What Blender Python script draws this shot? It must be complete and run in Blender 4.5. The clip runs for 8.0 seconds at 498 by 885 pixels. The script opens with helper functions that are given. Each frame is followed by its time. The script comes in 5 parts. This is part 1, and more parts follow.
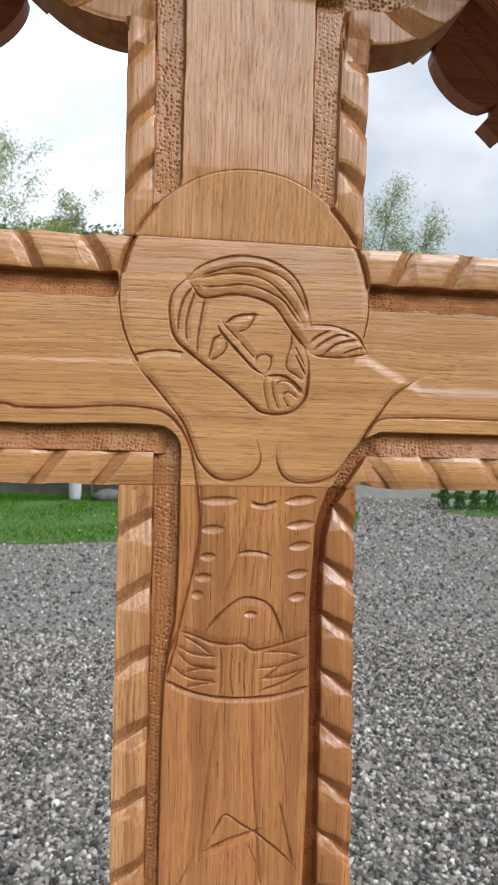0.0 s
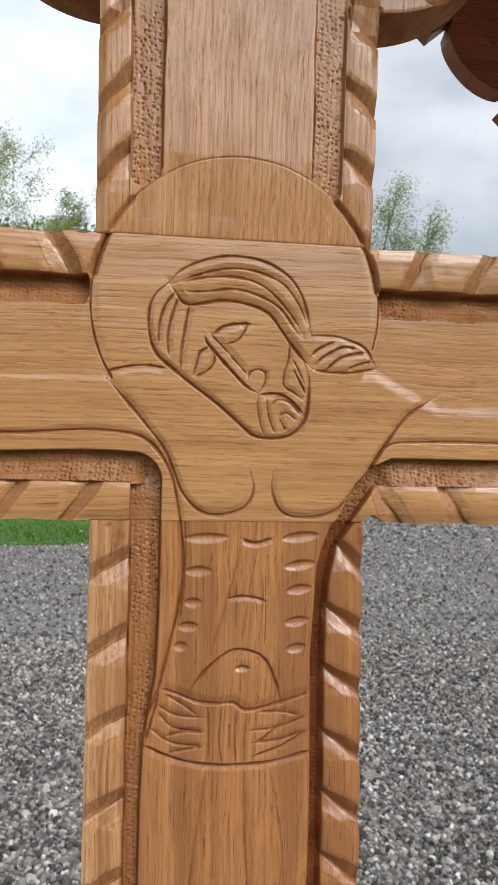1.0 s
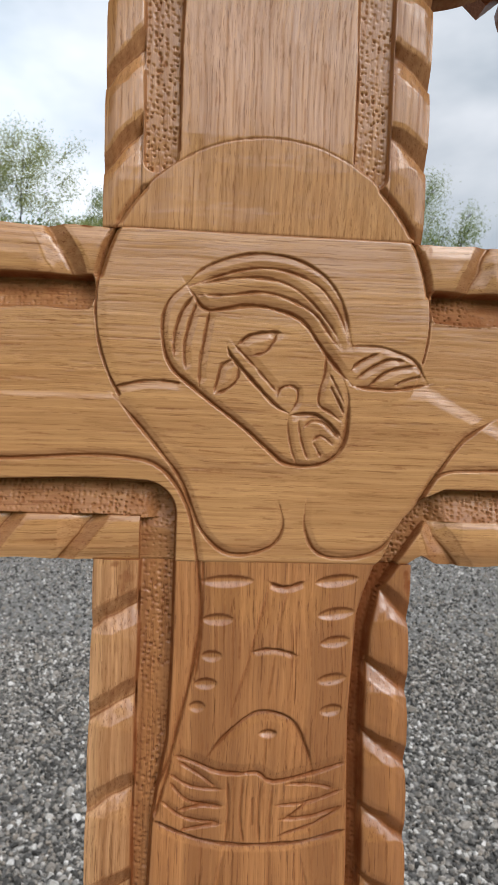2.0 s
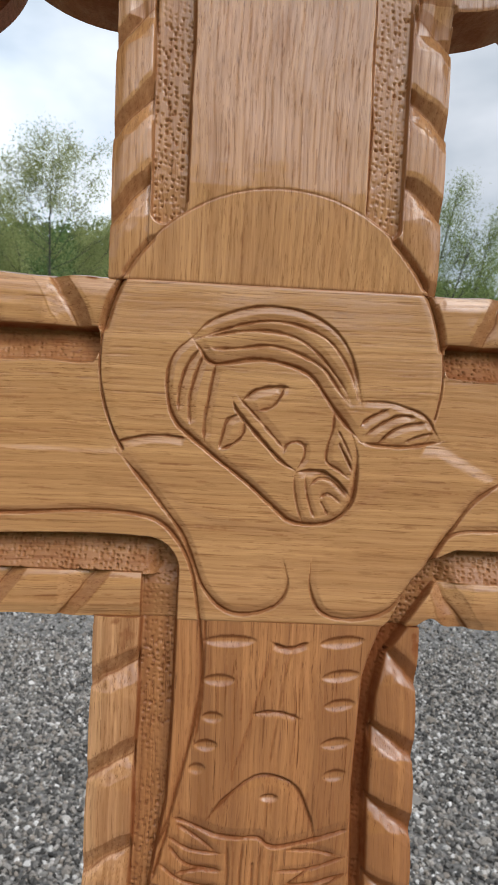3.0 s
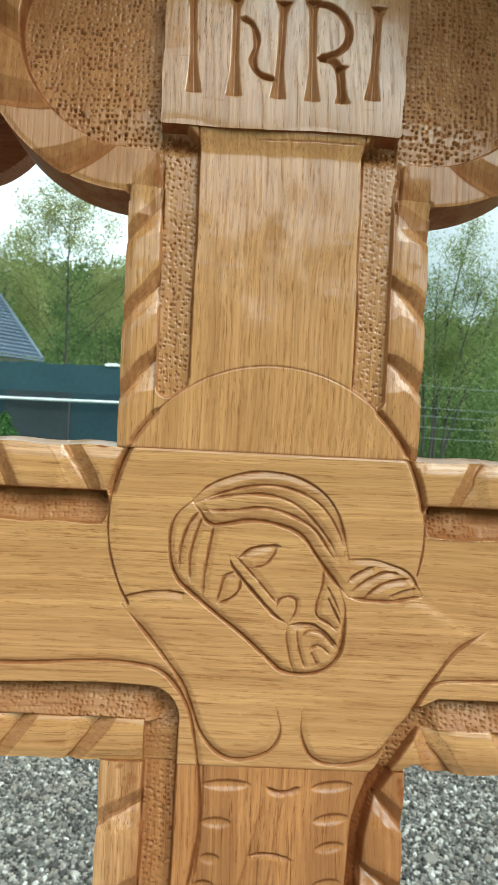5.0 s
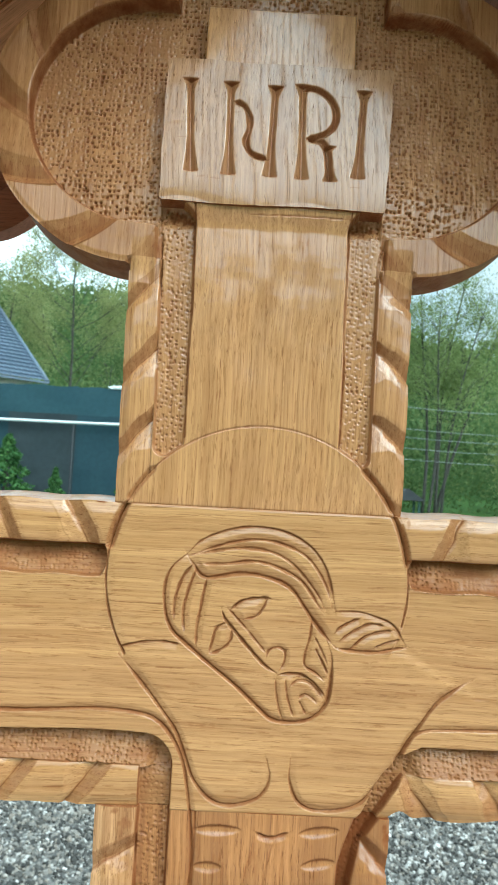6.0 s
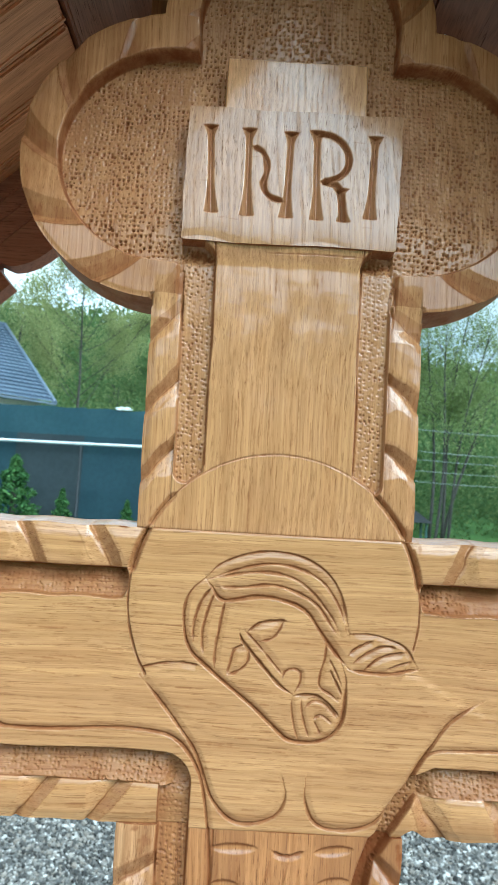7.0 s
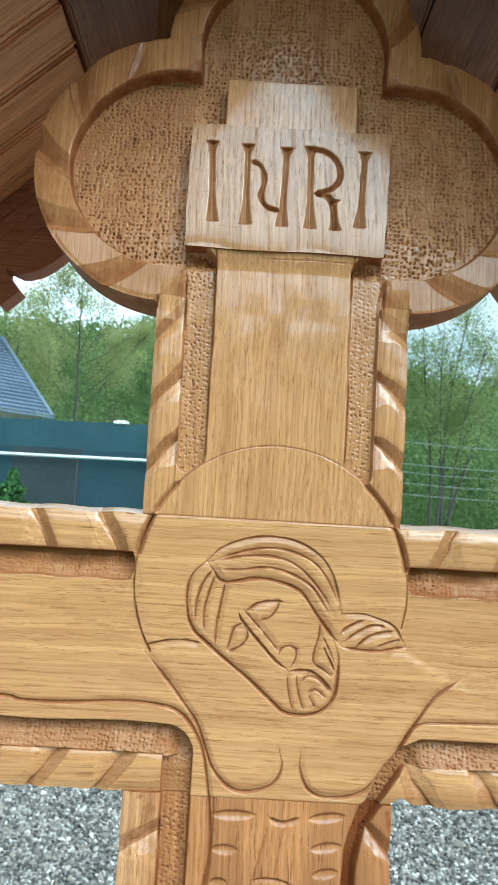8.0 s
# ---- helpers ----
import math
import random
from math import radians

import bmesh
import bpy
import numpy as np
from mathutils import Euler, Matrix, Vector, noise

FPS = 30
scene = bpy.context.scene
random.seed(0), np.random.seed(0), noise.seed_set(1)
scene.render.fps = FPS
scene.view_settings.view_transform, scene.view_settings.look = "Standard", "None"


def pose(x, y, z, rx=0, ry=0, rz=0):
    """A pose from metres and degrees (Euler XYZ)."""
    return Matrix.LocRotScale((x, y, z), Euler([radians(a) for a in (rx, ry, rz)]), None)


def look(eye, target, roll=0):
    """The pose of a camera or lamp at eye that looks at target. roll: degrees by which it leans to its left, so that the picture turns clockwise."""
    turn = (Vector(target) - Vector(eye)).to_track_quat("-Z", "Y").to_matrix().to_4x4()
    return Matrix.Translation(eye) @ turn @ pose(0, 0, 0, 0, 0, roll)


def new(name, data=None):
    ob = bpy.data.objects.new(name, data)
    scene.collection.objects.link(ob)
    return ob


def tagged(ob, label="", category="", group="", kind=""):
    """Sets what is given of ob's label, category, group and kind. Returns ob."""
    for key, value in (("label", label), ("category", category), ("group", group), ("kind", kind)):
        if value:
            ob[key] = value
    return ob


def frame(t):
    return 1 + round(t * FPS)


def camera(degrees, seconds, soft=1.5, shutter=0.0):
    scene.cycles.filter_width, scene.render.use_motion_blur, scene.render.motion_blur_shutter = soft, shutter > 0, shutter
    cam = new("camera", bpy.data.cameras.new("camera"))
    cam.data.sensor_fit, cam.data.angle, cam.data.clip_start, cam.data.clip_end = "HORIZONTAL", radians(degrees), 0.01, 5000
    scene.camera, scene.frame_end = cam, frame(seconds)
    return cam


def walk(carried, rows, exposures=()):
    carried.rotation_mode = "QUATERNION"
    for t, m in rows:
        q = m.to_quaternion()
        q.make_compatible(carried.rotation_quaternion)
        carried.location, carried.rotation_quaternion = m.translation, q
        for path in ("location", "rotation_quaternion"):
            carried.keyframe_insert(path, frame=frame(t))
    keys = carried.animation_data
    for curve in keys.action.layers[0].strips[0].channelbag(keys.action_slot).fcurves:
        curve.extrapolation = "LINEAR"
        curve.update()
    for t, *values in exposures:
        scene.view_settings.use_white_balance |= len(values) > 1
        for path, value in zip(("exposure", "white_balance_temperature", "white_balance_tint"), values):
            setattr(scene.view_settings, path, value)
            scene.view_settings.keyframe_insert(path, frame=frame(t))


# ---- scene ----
cam = camera(39.35, 8.0, soft=1.15)
# a small phone lens, focused on the carving
cam.data.dof.use_dof, cam.data.dof.focus_distance, cam.data.dof.aperture_fstop = True, 0.41, 40.0
PATH = [
    (0, (-0.0491, -0.4619, 1.5674), (0.1915, 1.5236, 1.5684), 1.40),
    (0.5, (-0.0456, -0.4325, 1.5749), (0.1958, 1.5529, 1.5735), 1.30),
    (1, (-0.0358, -0.4021, 1.5845), (0.1980, 1.5842, 1.5835), 1.40),
    (1.5, (-0.0340, -0.3636, 1.5910), (0.1641, 1.6265, 1.5879), 1.50),
    (3, (-0.0217, -0.3383, 1.6264), (0.0641, 1.6599, 1.6203), 2.70),
    (3.5, (-0.0245, -0.3485, 1.6468), (0.0465, 1.6503, 1.6503), 2.80),
    (4, (-0.0212, -0.3574, 1.6638), (0.0369, 1.6416, 1.6882), 2.90),
    (4.5, (-0.0188, -0.3612, 1.6778), (0.0295, 1.6374, 1.7347), 2.80),
    (6, (-0.0110, -0.3905, 1.7086), (0.0150, 1.6033, 1.8632), 3.10),
    (6.5, (-0.0104, -0.3959, 1.7126), (0.0096, 1.5957, 1.8944), 3.20),
    (7, (-0.0175, -0.4071, 1.7106), (-0.0133, 1.5813, 1.9253), 3.30),
    (7.5, (-0.0190, -0.4248, 1.7026), (-0.0143, 1.5609, 1.9409), 3.30),
    (8, (-0.0178, -0.4343, 1.6940), (-0.0070, 1.5494, 1.9486), 3.30),
]
EXPOSURES = [(0, 0.0, 6230, 12), (1.5, -0.21, 6320, 12), (3, -0.26, 6220, 12), (3.5, -0.14, 6150, 12), (4, -0.01, 5960, 8), (4.5, 0.12, 6200, -3), (6, 0.48, 5480, -9), (7, 0.56, 5150, -7), (8, 0.61, 5340, -8)]
walk(cam, [(t, look(eye, target, roll)) for t, eye, target, roll in PATH], EXPOSURES)

# ---- light ----
def make_world():
    w = bpy.data.worlds.new("overcast_sky")
    scene.world = w
    w.use_nodes = True
    nt = w.node_tree
    nt.nodes.clear()
    N, L = nt.nodes.new, nt.links.new
    out, bg = N("ShaderNodeOutputWorld"), N("ShaderNodeBackground")
    sky = N("ShaderNodeTexSky")
    sky.sky_type, sky.sun_disc = "NISHITA", False
    sky.sun_elevation, sky.sun_rotation = radians(42), radians(139)
    sky.air_density, sky.dust_density = 1.2, 2.0
    scale = N("ShaderNodeVectorMath")
    scale.operation, scale.inputs[3].default_value = "SCALE", 0.11
    L(sky.outputs[0], scale.inputs[0])
    tc, mp = N("ShaderNodeTexCoord"), N("ShaderNodeMapping")
    mp.inputs["Scale"].default_value = (1.6, 1.6, 3.4)
    mp.inputs["Location"].default_value = (2.35, 1.1, 0.7)
    L(tc.outputs["Generated"], mp.inputs[0])
    no = N("ShaderNodeTexNoise")
    no.inputs["Scale"].default_value, no.inputs["Detail"].default_value, no.inputs["Roughness"].default_value = 1.7, 5, 0.5
    L(mp.outputs[0], no.inputs["Vector"])
    ramp = N("ShaderNodeValToRGB")
    e = ramp.color_ramp.elements
    e[0].position, e[0].color = 0.36, (0.57, 0.685, 0.77, 1)
    e[1].position, e[1].color = 0.68, (1.35, 1.395, 1.425, 1)
    L(no.outputs[0], ramp.inputs[0])
    mix = N("ShaderNodeMixRGB")
    mix.inputs[0].default_value = 0.86
    L(scale.outputs[0], mix.inputs[1]), L(ramp.outputs[0], mix.inputs[2])
    # clouds glow smoothly towards the hidden sun and the zenith
    dot = N("ShaderNodeVectorMath")
    dot.operation = "DOT_PRODUCT"
    dot.inputs[1].default_value = Vector((0.50, -0.54, 0.68)).normalized()
    L(tc.outputs["Generated"], dot.inputs[0])
    rng = N("ShaderNodeMapRange")
    rng.inputs["From Min"].default_value, rng.inputs["From Max"].default_value = -0.25, 1.0
    rng.inputs["To Min"].default_value, rng.inputs["To Max"].default_value = 0.0, 1.0
    L(dot.outputs["Value"], rng.inputs["Value"])
    peak, glow = N("ShaderNodeMath"), N("ShaderNodeMath")
    peak.operation, peak.inputs[1].default_value = "POWER", 2.4
    glow.operation, glow.inputs[1].default_value, glow.inputs[2].default_value = "MULTIPLY_ADD", 3.6, 1.03
    L(rng.outputs[0], peak.inputs[0]), L(peak.outputs[0], glow.inputs[0])
    lit = N("ShaderNodeVectorMath")
    lit.operation = "SCALE"
    # thin bright cloud low in the north-west
    thin, low, bright = N("ShaderNodeVectorMath"), N("ShaderNodeMath"), N("ShaderNodeMath")
    thin.operation, thin.inputs[1].default_value = "DOT_PRODUCT", Vector((-0.46, 0.84, 0.28)).normalized()
    low.operation, low.inputs[1].default_value, low.use_clamp = "POWER", 12.0, True
    bright.operation, bright.inputs[1].default_value = "MULTIPLY_ADD", 1.2
    L(tc.outputs["Generated"], thin.inputs[0]), L(thin.outputs["Value"], low.inputs[0])
    L(low.outputs[0], bright.inputs[0]), L(glow.outputs[0], bright.inputs[2])
    L(mix.outputs[0], lit.inputs[0]), L(bright.outputs[0], lit.inputs[3])
    L(lit.outputs[0], bg.inputs[0])
    bg.inputs[1].default_value = SKY
    L(bg.outputs[0], out.inputs[0])


SKY = 0.72
make_world()
sun = new("sun", bpy.data.lights.new("sun", "SUN"))
sun.data.energy, sun.data.angle, sun.data.color = 1.1, radians(34), (1.0, 0.96, 0.90)
sun.matrix_world = look((4.8, -5.6, 6.6), (0, 0, 0))


# ---- materials ----
def material(name):
    m = bpy.data.materials.new(name)
    m.use_nodes = True
    nt = m.node_tree
    return m, nt, nt.nodes["Principled BSDF"], nt.nodes.new, nt.links.new


def noise_node(N, L, vec, scale, detail=4, rough=0.55):
    n = N("ShaderNodeTexNoise")
    n.inputs["Scale"].default_value, n.inputs["Detail"].default_value, n.inputs["Roughness"].default_value = scale, detail, rough
    if vec is not None:
        L(vec, n.inputs["Vector"])
    return n.outputs[0]


def ramp_node(N, L, fac, stops):
    r = N("ShaderNodeValToRGB")
    e = r.color_ramp.elements
    while len(e) < len(stops):
        e.new(0.5)
    for el, (p, c) in zip(e, stops):
        el.position, el.color = p, (*c, 1) if len(c) == 3 else c
    L(fac, r.inputs[0])
    return r.outputs[0]


def mapped(N, L, scale, rot=(0, 0, 0), loc=(0, 0, 0)):
    tc, mp = N("ShaderNodeTexCoord"), N("ShaderNodeMapping")
    mp.inputs["Scale"].default_value, mp.inputs["Location"].default_value = scale, loc
    mp.inputs["Rotation"].default_value = [radians(a) for a in rot]
    L(tc.outputs["Object"], mp.inputs[0])
    return mp.outputs[0]


def mixed(N, L, fac, a, b, mode="MIX"):
    m = N("ShaderNodeMixRGB")
    m.blend_type = mode
    for i, v in ((0, fac), (1, a), (2, b)):
        if isinstance(v, (int, float)):
            m.inputs[i].default_value = v if i == 0 else (v, v, v, 1)
        elif isinstance(v, tuple):
            m.inputs[i].default_value = (*v, 1)
        else:
            L(v, m.inputs[i])
    return m.outputs[0]


def bumped(N, L, bsdf, height, strength, distance):
    b = N("ShaderNodeBump")
    b.inputs["Strength"].default_value, b.inputs["Distance"].default_value = strength, distance
    L(height, b.inputs["Height"])
    L(b.outputs[0], bsdf.inputs["Normal"])


def wood(name, grain, light, mid, dark, coat=1.0, rough=0.34, stain_shade=(0.170, 0.042, 0.0115), seed=0.0, rings=9.5, blackening=0.0, streak=0.15, cracks=1.0, sap=None, tilt=0.0):
    """Varnished oak; grain: 0, 1 or 2, the axis along which it runs."""
    m, nt, b, N, L = material(name)
    along = lambda across, length: tuple(length if i == grain else across for i in range(3))  # noqa: E731
    loc = (seed, seed * 0.7, seed * 1.3)

    def added(v, w, k):
        """v + k * (w - 0.5)"""
        shift, scaled, total = N("ShaderNodeVectorMath"), N("ShaderNodeVectorMath"), N("ShaderNodeVectorMath")
        shift.operation, shift.inputs[1].default_value = "SUBTRACT", (0.5, 0.5, 0.5)
        scaled.operation, scaled.inputs[3].default_value = "SCALE", k
        total.operation = "ADD"
        L(w, shift.inputs[0]), L(shift.outputs[0], scaled.inputs[0]), L(v, total.inputs[0]), L(scaled.outputs[0], total.inputs[1])
        return total.outputs[0]

    def colour_noise(vec, scale):
        n = N("ShaderNodeTexNoise")
        n.inputs["Scale"].default_value, n.inputs["Detail"].default_value = scale, 2
        L(vec, n.inputs["Vector"])
        return n.outputs["Color"]

    # the grain bends gently and wavers
    raw = N("ShaderNodeTexCoord").outputs["Object"]
    if tilt:
        turned_ = N("ShaderNodeMapping")
        turned_.inputs["Rotation"].default_value = (0, tilt, 0)
        L(raw, turned_.inputs[0])
        raw = turned_.outputs[0]
    bent = added(added(raw, colour_noise(raw, 7.0), 0.012), colour_noise(raw, 60.0), 0.0007)

    def at_scale(across, length):
        mp = N("ShaderNodeMapping")
        mp.inputs["Scale"].default_value, mp.inputs["Location"].default_value = along(across, length), loc
        L(bent, mp.inputs[0])
        return mp.outputs[0]

    def times(p, q):
        m_ = N("ShaderNodeMath")
        m_.operation = "MULTIPLY"
        for i, v in ((0, p), (1, q)):
            if isinstance(v, (int, float)):
                m_.inputs[i].default_value = v
            else:
                L(v, m_.inputs[i])
        return m_.outputs[0]

    bands = noise_node(N, L, at_scale(80, 1.6), 1.0, 3)
    broad = noise_node(N, L, at_scale(14, 2.0), 1.0, 3)
    pores = noise_node(N, L, at_scale(1500, 70), 1.0, 3, 0.6)
    checks = noise_node(N, L, at_scale(1050, 17), 1.0, 4, 0.65)
    patch = noise_node(N, L, at_scale(40, 9), 1.0, 3)
    broken = noise_node(N, L, at_scale(420, 30), 1.0, 3)
    # growth rings: layers a few millimetres apart, nearly straight along the grain
    layer, sway, total, fold = N("ShaderNodeVectorMath"), N("ShaderNodeMath"), N("ShaderNodeMath"), N("ShaderNodeMath")
    layer.operation, layer.inputs[1].default_value = "DOT_PRODUCT", tuple(0.0 if i == grain else (60 + 22 * rings if i != 1 else 55.0) for i in range(3))
    L(bent, layer.inputs[0])
    sway.operation, sway.inputs[1].default_value = "MULTIPLY", 9.0
    L(noise_node(N, L, at_scale(16, 1.5), 1.0, 3), sway.inputs[0])
    total.operation, fold.operation, fold.inputs[1].default_value = "ADD", "PINGPONG", 0.5
    L(layer.outputs["Value"], total.inputs[0]), L(sway.outputs[0], total.inputs[1]), L(total.outputs[0], fold.inputs[0])
    early = ramp_node(N, L, fold.outputs[0], [(0.06, (1,) * 3), (0.30, (0, 0, 0))])
    ring = times(early, ramp_node(N, L, broken, [(0.38, (0.1,) * 3), (0.62, (1,) * 3)]))
    base = ramp_node(N, L, bands, [(0.28, mid), (0.50, light), (0.74, mid)])
    base = mixed(N, L, ramp_node(N, L, broad, [(0.35, (0, 0, 0)), (0.7, (0.6,) * 3)]), base, mid)
    fine = noise_node(N, L, at_scale(620, 5), 1.0, 4, 0.6)
    base = mixed(N, L, 1.0, base, ramp_node(N, L, fine, [(0.32, (0.78, 0.73, 0.68)), (0.62, (1.07, 1.07, 1.07))]), "MULTIPLY")
    if sap:
        # a paler stave of sapwood along one edge
        sx, edge = N("ShaderNodeSeparateXYZ"), N("ShaderNodeMapRange")
        L(raw, sx.inputs[0]), L(sx.outputs[0], edge.inputs["Value"])
        for key, v in (("From Min", -0.0535), ("From Max", -0.0575), ("To Min", 0.0), ("To Max", 1.0)):
            edge.inputs[key].default_value = v
        base = mixed(N, L, edge.outputs[0], base, mixed(N, L, 1.0, base, sap, "MULTIPLY"))
    base = mixed(N, L, times(ring, 0.34), base, tuple(0.35 * p + 0.65 * q for p, q in zip(mid, dark)))
    # open pores: short dark dashes, crowded in the early wood
    dash = times(ramp_node(N, L, pores, [(0.36, (1,) * 3), (0.46, (0, 0, 0))]), ramp_node(N, L, early, [(0.0, (0.15,) * 3), (1.0, (0.70,) * 3)]))
    base = mixed(N, L, dash, base, dark)
    # broad darker streaks
    streaks = noise_node(N, L, at_scale(85, 1.6), 1.0, 4, 0.6)
    base = mixed(N, L, ramp_node(N, L, streaks, [(0.40, (streak,) * 3), (0.56, (0, 0, 0))]), base, tuple(0.5 * p + 0.5 * q for p, q in zip(mid, dark)))
    # dark checks along the grain, thicker in some patches than in others
    crack = times(ramp_node(N, L, checks, [(0.34, (1,) * 3), (0.42, (0, 0, 0))]), ramp_node(N, L, patch, [(0.36, (0.3,) * 3), (0.62, (1,) * 3)]))
    crack = times(crack, cracks)
    crack.node.use_clamp = True
    base = mixed(N, L, crack, base, tuple(0.8 * c for c in dark))
    # this mask darkens carved recesses: stained cuts with some shade coloured in
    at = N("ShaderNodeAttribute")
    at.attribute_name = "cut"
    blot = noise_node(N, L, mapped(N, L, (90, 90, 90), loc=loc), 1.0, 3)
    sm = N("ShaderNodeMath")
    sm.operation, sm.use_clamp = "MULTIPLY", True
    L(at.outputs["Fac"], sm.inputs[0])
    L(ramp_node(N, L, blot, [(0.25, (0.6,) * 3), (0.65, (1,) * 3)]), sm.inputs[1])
    base = mixed(N, L, sm.outputs[0], base, stain_shade)
    if blackening:
        # patchy black that fades out from a point between the screws
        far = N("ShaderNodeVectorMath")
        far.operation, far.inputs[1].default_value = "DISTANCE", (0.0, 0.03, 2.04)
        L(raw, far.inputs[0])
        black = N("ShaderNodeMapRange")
        for key, v in (("From Min", 0.19), ("From Max", 0.09), ("To Min", 0.0), ("To Max", blackening)):
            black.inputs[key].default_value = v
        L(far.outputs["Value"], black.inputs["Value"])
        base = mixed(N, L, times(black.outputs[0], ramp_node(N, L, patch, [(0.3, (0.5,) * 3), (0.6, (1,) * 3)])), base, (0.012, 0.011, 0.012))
    L(base, b.inputs["Base Color"])
    rr = ramp_node(N, L, broad, [(0.3, (rough * 0.8,) * 3), (0.7, (rough * 1.25,) * 3)])
    rr = mixed(N, L, sm.outputs[0], rr, (0.7, 0.7, 0.7))
    L(rr, b.inputs["Roughness"])
    # cut wood soaks up the varnish and stays dull
    cw = N("ShaderNodeMath")
    cw.operation, cw.inputs[1].default_value, cw.inputs[2].default_value, cw.use_clamp = "MULTIPLY_ADD", -1.6 * coat, coat, True
    L(sm.outputs[0], cw.inputs[0])
    # open pores and cracks break the varnish
    whole = mixed(N, L, crack, mixed(N, L, times(ring, 0.7), 1.0, 0.0), 0.15)
    L(times(cw.outputs[0], whole), b.inputs["Coat Weight"])
    L(mixed(N, L, sm.outputs[0], mixed(N, L, crack, 0.25, 0.05), 0.05), b.inputs["Specular IOR Level"])
    b.inputs["Coat Roughness"].default_value = 0.14
    b.inputs["Coat IOR"].default_value = 1.6
    # open grain under the varnish, tool ripples across it
    relief, ripple, skin = N("ShaderNodeBump"), N("ShaderNodeBump"), N("ShaderNodeBump")
    open_grain = mixed(N, L, 0.5, mixed(N, L, 0.6, pores, checks), mixed(N, L, ring, 0.6, 0.2))
    for node, height, strength, distance in ((relief, open_grain, 0.5, 0.0006), (ripple, noise_node(N, L, at_scale(45, 160), 1.0, 2), 0.6, 0.00034), (skin, open_grain, 0.45, 0.00022)):
        node.inputs["Strength"].default_value, node.inputs["Distance"].default_value = strength, distance
        L(height, node.inputs["Height"])
    L(ripple.outputs[0], skin.inputs["Normal"])
    L(relief.outputs[0], b.inputs["Normal"]), L(skin.outputs[0], b.inputs["Coat Normal"])
    return m


OAK = ((0.608, 0.302, 0.118), (0.496, 0.221, 0.077), (0.215, 0.075, 0.021))
oak_z = wood("oak_upright_grain", 2, *OAK, streak=0.45, cracks=0.65)
oak_x = wood("oak_level_grain", 0, (0.596, 0.306, 0.118), (0.486, 0.224, 0.078), (0.225, 0.082, 0.024), seed=3.1, streak=0.4, cracks=0.78)
oak_low = wood("oak_lower_post", 2, (0.535, 0.230, 0.078), (0.430, 0.168, 0.051), (0.130, 0.040, 0.010), seed=7.7, streak=0.75, cracks=0.75, sap=(1.32, 1.60, 2.10))
oak_plate = wood("oak_name_plate", 2, (0.50, 0.250, 0.105), (0.41, 0.187, 0.072), (0.19, 0.075, 0.026), seed=5.2, rings=5.5)
ROOF_SLOPE = math.atan(0.93)
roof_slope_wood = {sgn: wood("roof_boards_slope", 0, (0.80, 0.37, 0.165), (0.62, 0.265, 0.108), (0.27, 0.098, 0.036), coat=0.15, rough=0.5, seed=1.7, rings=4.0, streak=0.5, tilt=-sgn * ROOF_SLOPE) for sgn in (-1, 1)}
roof_deep_wood = wood("roof_boards_deep", 1, (0.34, 0.135, 0.062), (0.26, 0.098, 0.042), (0.12, 0.042, 0.017), coat=0.25, rough=0.5, seed=2.9, blackening=0.9)
block_wood = wood("support_block_wood", 2, (0.50, 0.205, 0.065), (0.40, 0.150, 0.042), (0.18, 0.055, 0.014), coat=0.4, seed=9.3, blackening=0.75)
barge_wood = wood("barge_board_wood", 0, (0.40, 0.152, 0.074), (0.30, 0.11, 0.053), (0.13, 0.048, 0.024), coat=0.2, rough=0.6, seed=4.4)


def plain(name, c1, c2, scale, rough=0.8, bump=0.3, dist=0.004, metal=0.0):
    m, nt, b, N, L = material(name)
    v = mapped(N, L, (1, 1, 1))
    big, small = noise_node(N, L, v, scale, 4), noise_node(N, L, v, scale * 9, 3)
    base = ramp_node(N, L, big, [(0.3, c1), (0.7, c2)])
    base = mixed(N, L, ramp_node(N, L, small, [(0.35, (0.25,) * 3), (0.6, (0, 0, 0))]), base, tuple(c * 0.55 for c in c1))
    L(base, b.inputs["Base Color"])
    b.inputs["Roughness"].default_value, b.inputs["Metallic"].default_value = rough, metal
    bumped(N, L, b, small, bump, dist)
    return m


def island(name, stops, rough=0.85, translucent=0.0, bump=0.0):
    """Colour by piece, for stones, leaves and grass."""
    m, nt, b, N, L = material(name)
    g = N("ShaderNodeNewGeometry")
    base = ramp_node(N, L, g.outputs["Random Per Island"], stops)
    if bump:
        n = noise_node(N, L, mapped(N, L, (1, 1, 1)), 260, 3)
        base = mixed(N, L, ramp_node(N, L, n, [(0.35, (0.3,) * 3), (0.65, (0, 0, 0))]), base, (0.10, 0.10, 0.10))
        bumped(N, L, b, n, bump, 0.002)
    L(base, b.inputs["Base Color"])
    b.inputs["Roughness"].default_value, b.inputs["Specular IOR Level"].default_value = rough, 0.15
    if translucent:
        tr, mx = N("ShaderNodeBsdfTranslucent"), N("ShaderNodeMixShader")
        L(base, tr.inputs[0])
        mx.inputs[0].default_value = translucent
        L(b.outputs[0], mx.inputs[1]), L(tr.outputs[0], mx.inputs[2])
        L(mx.outputs[0], nt.nodes["Material Output"].inputs[0])
    return m


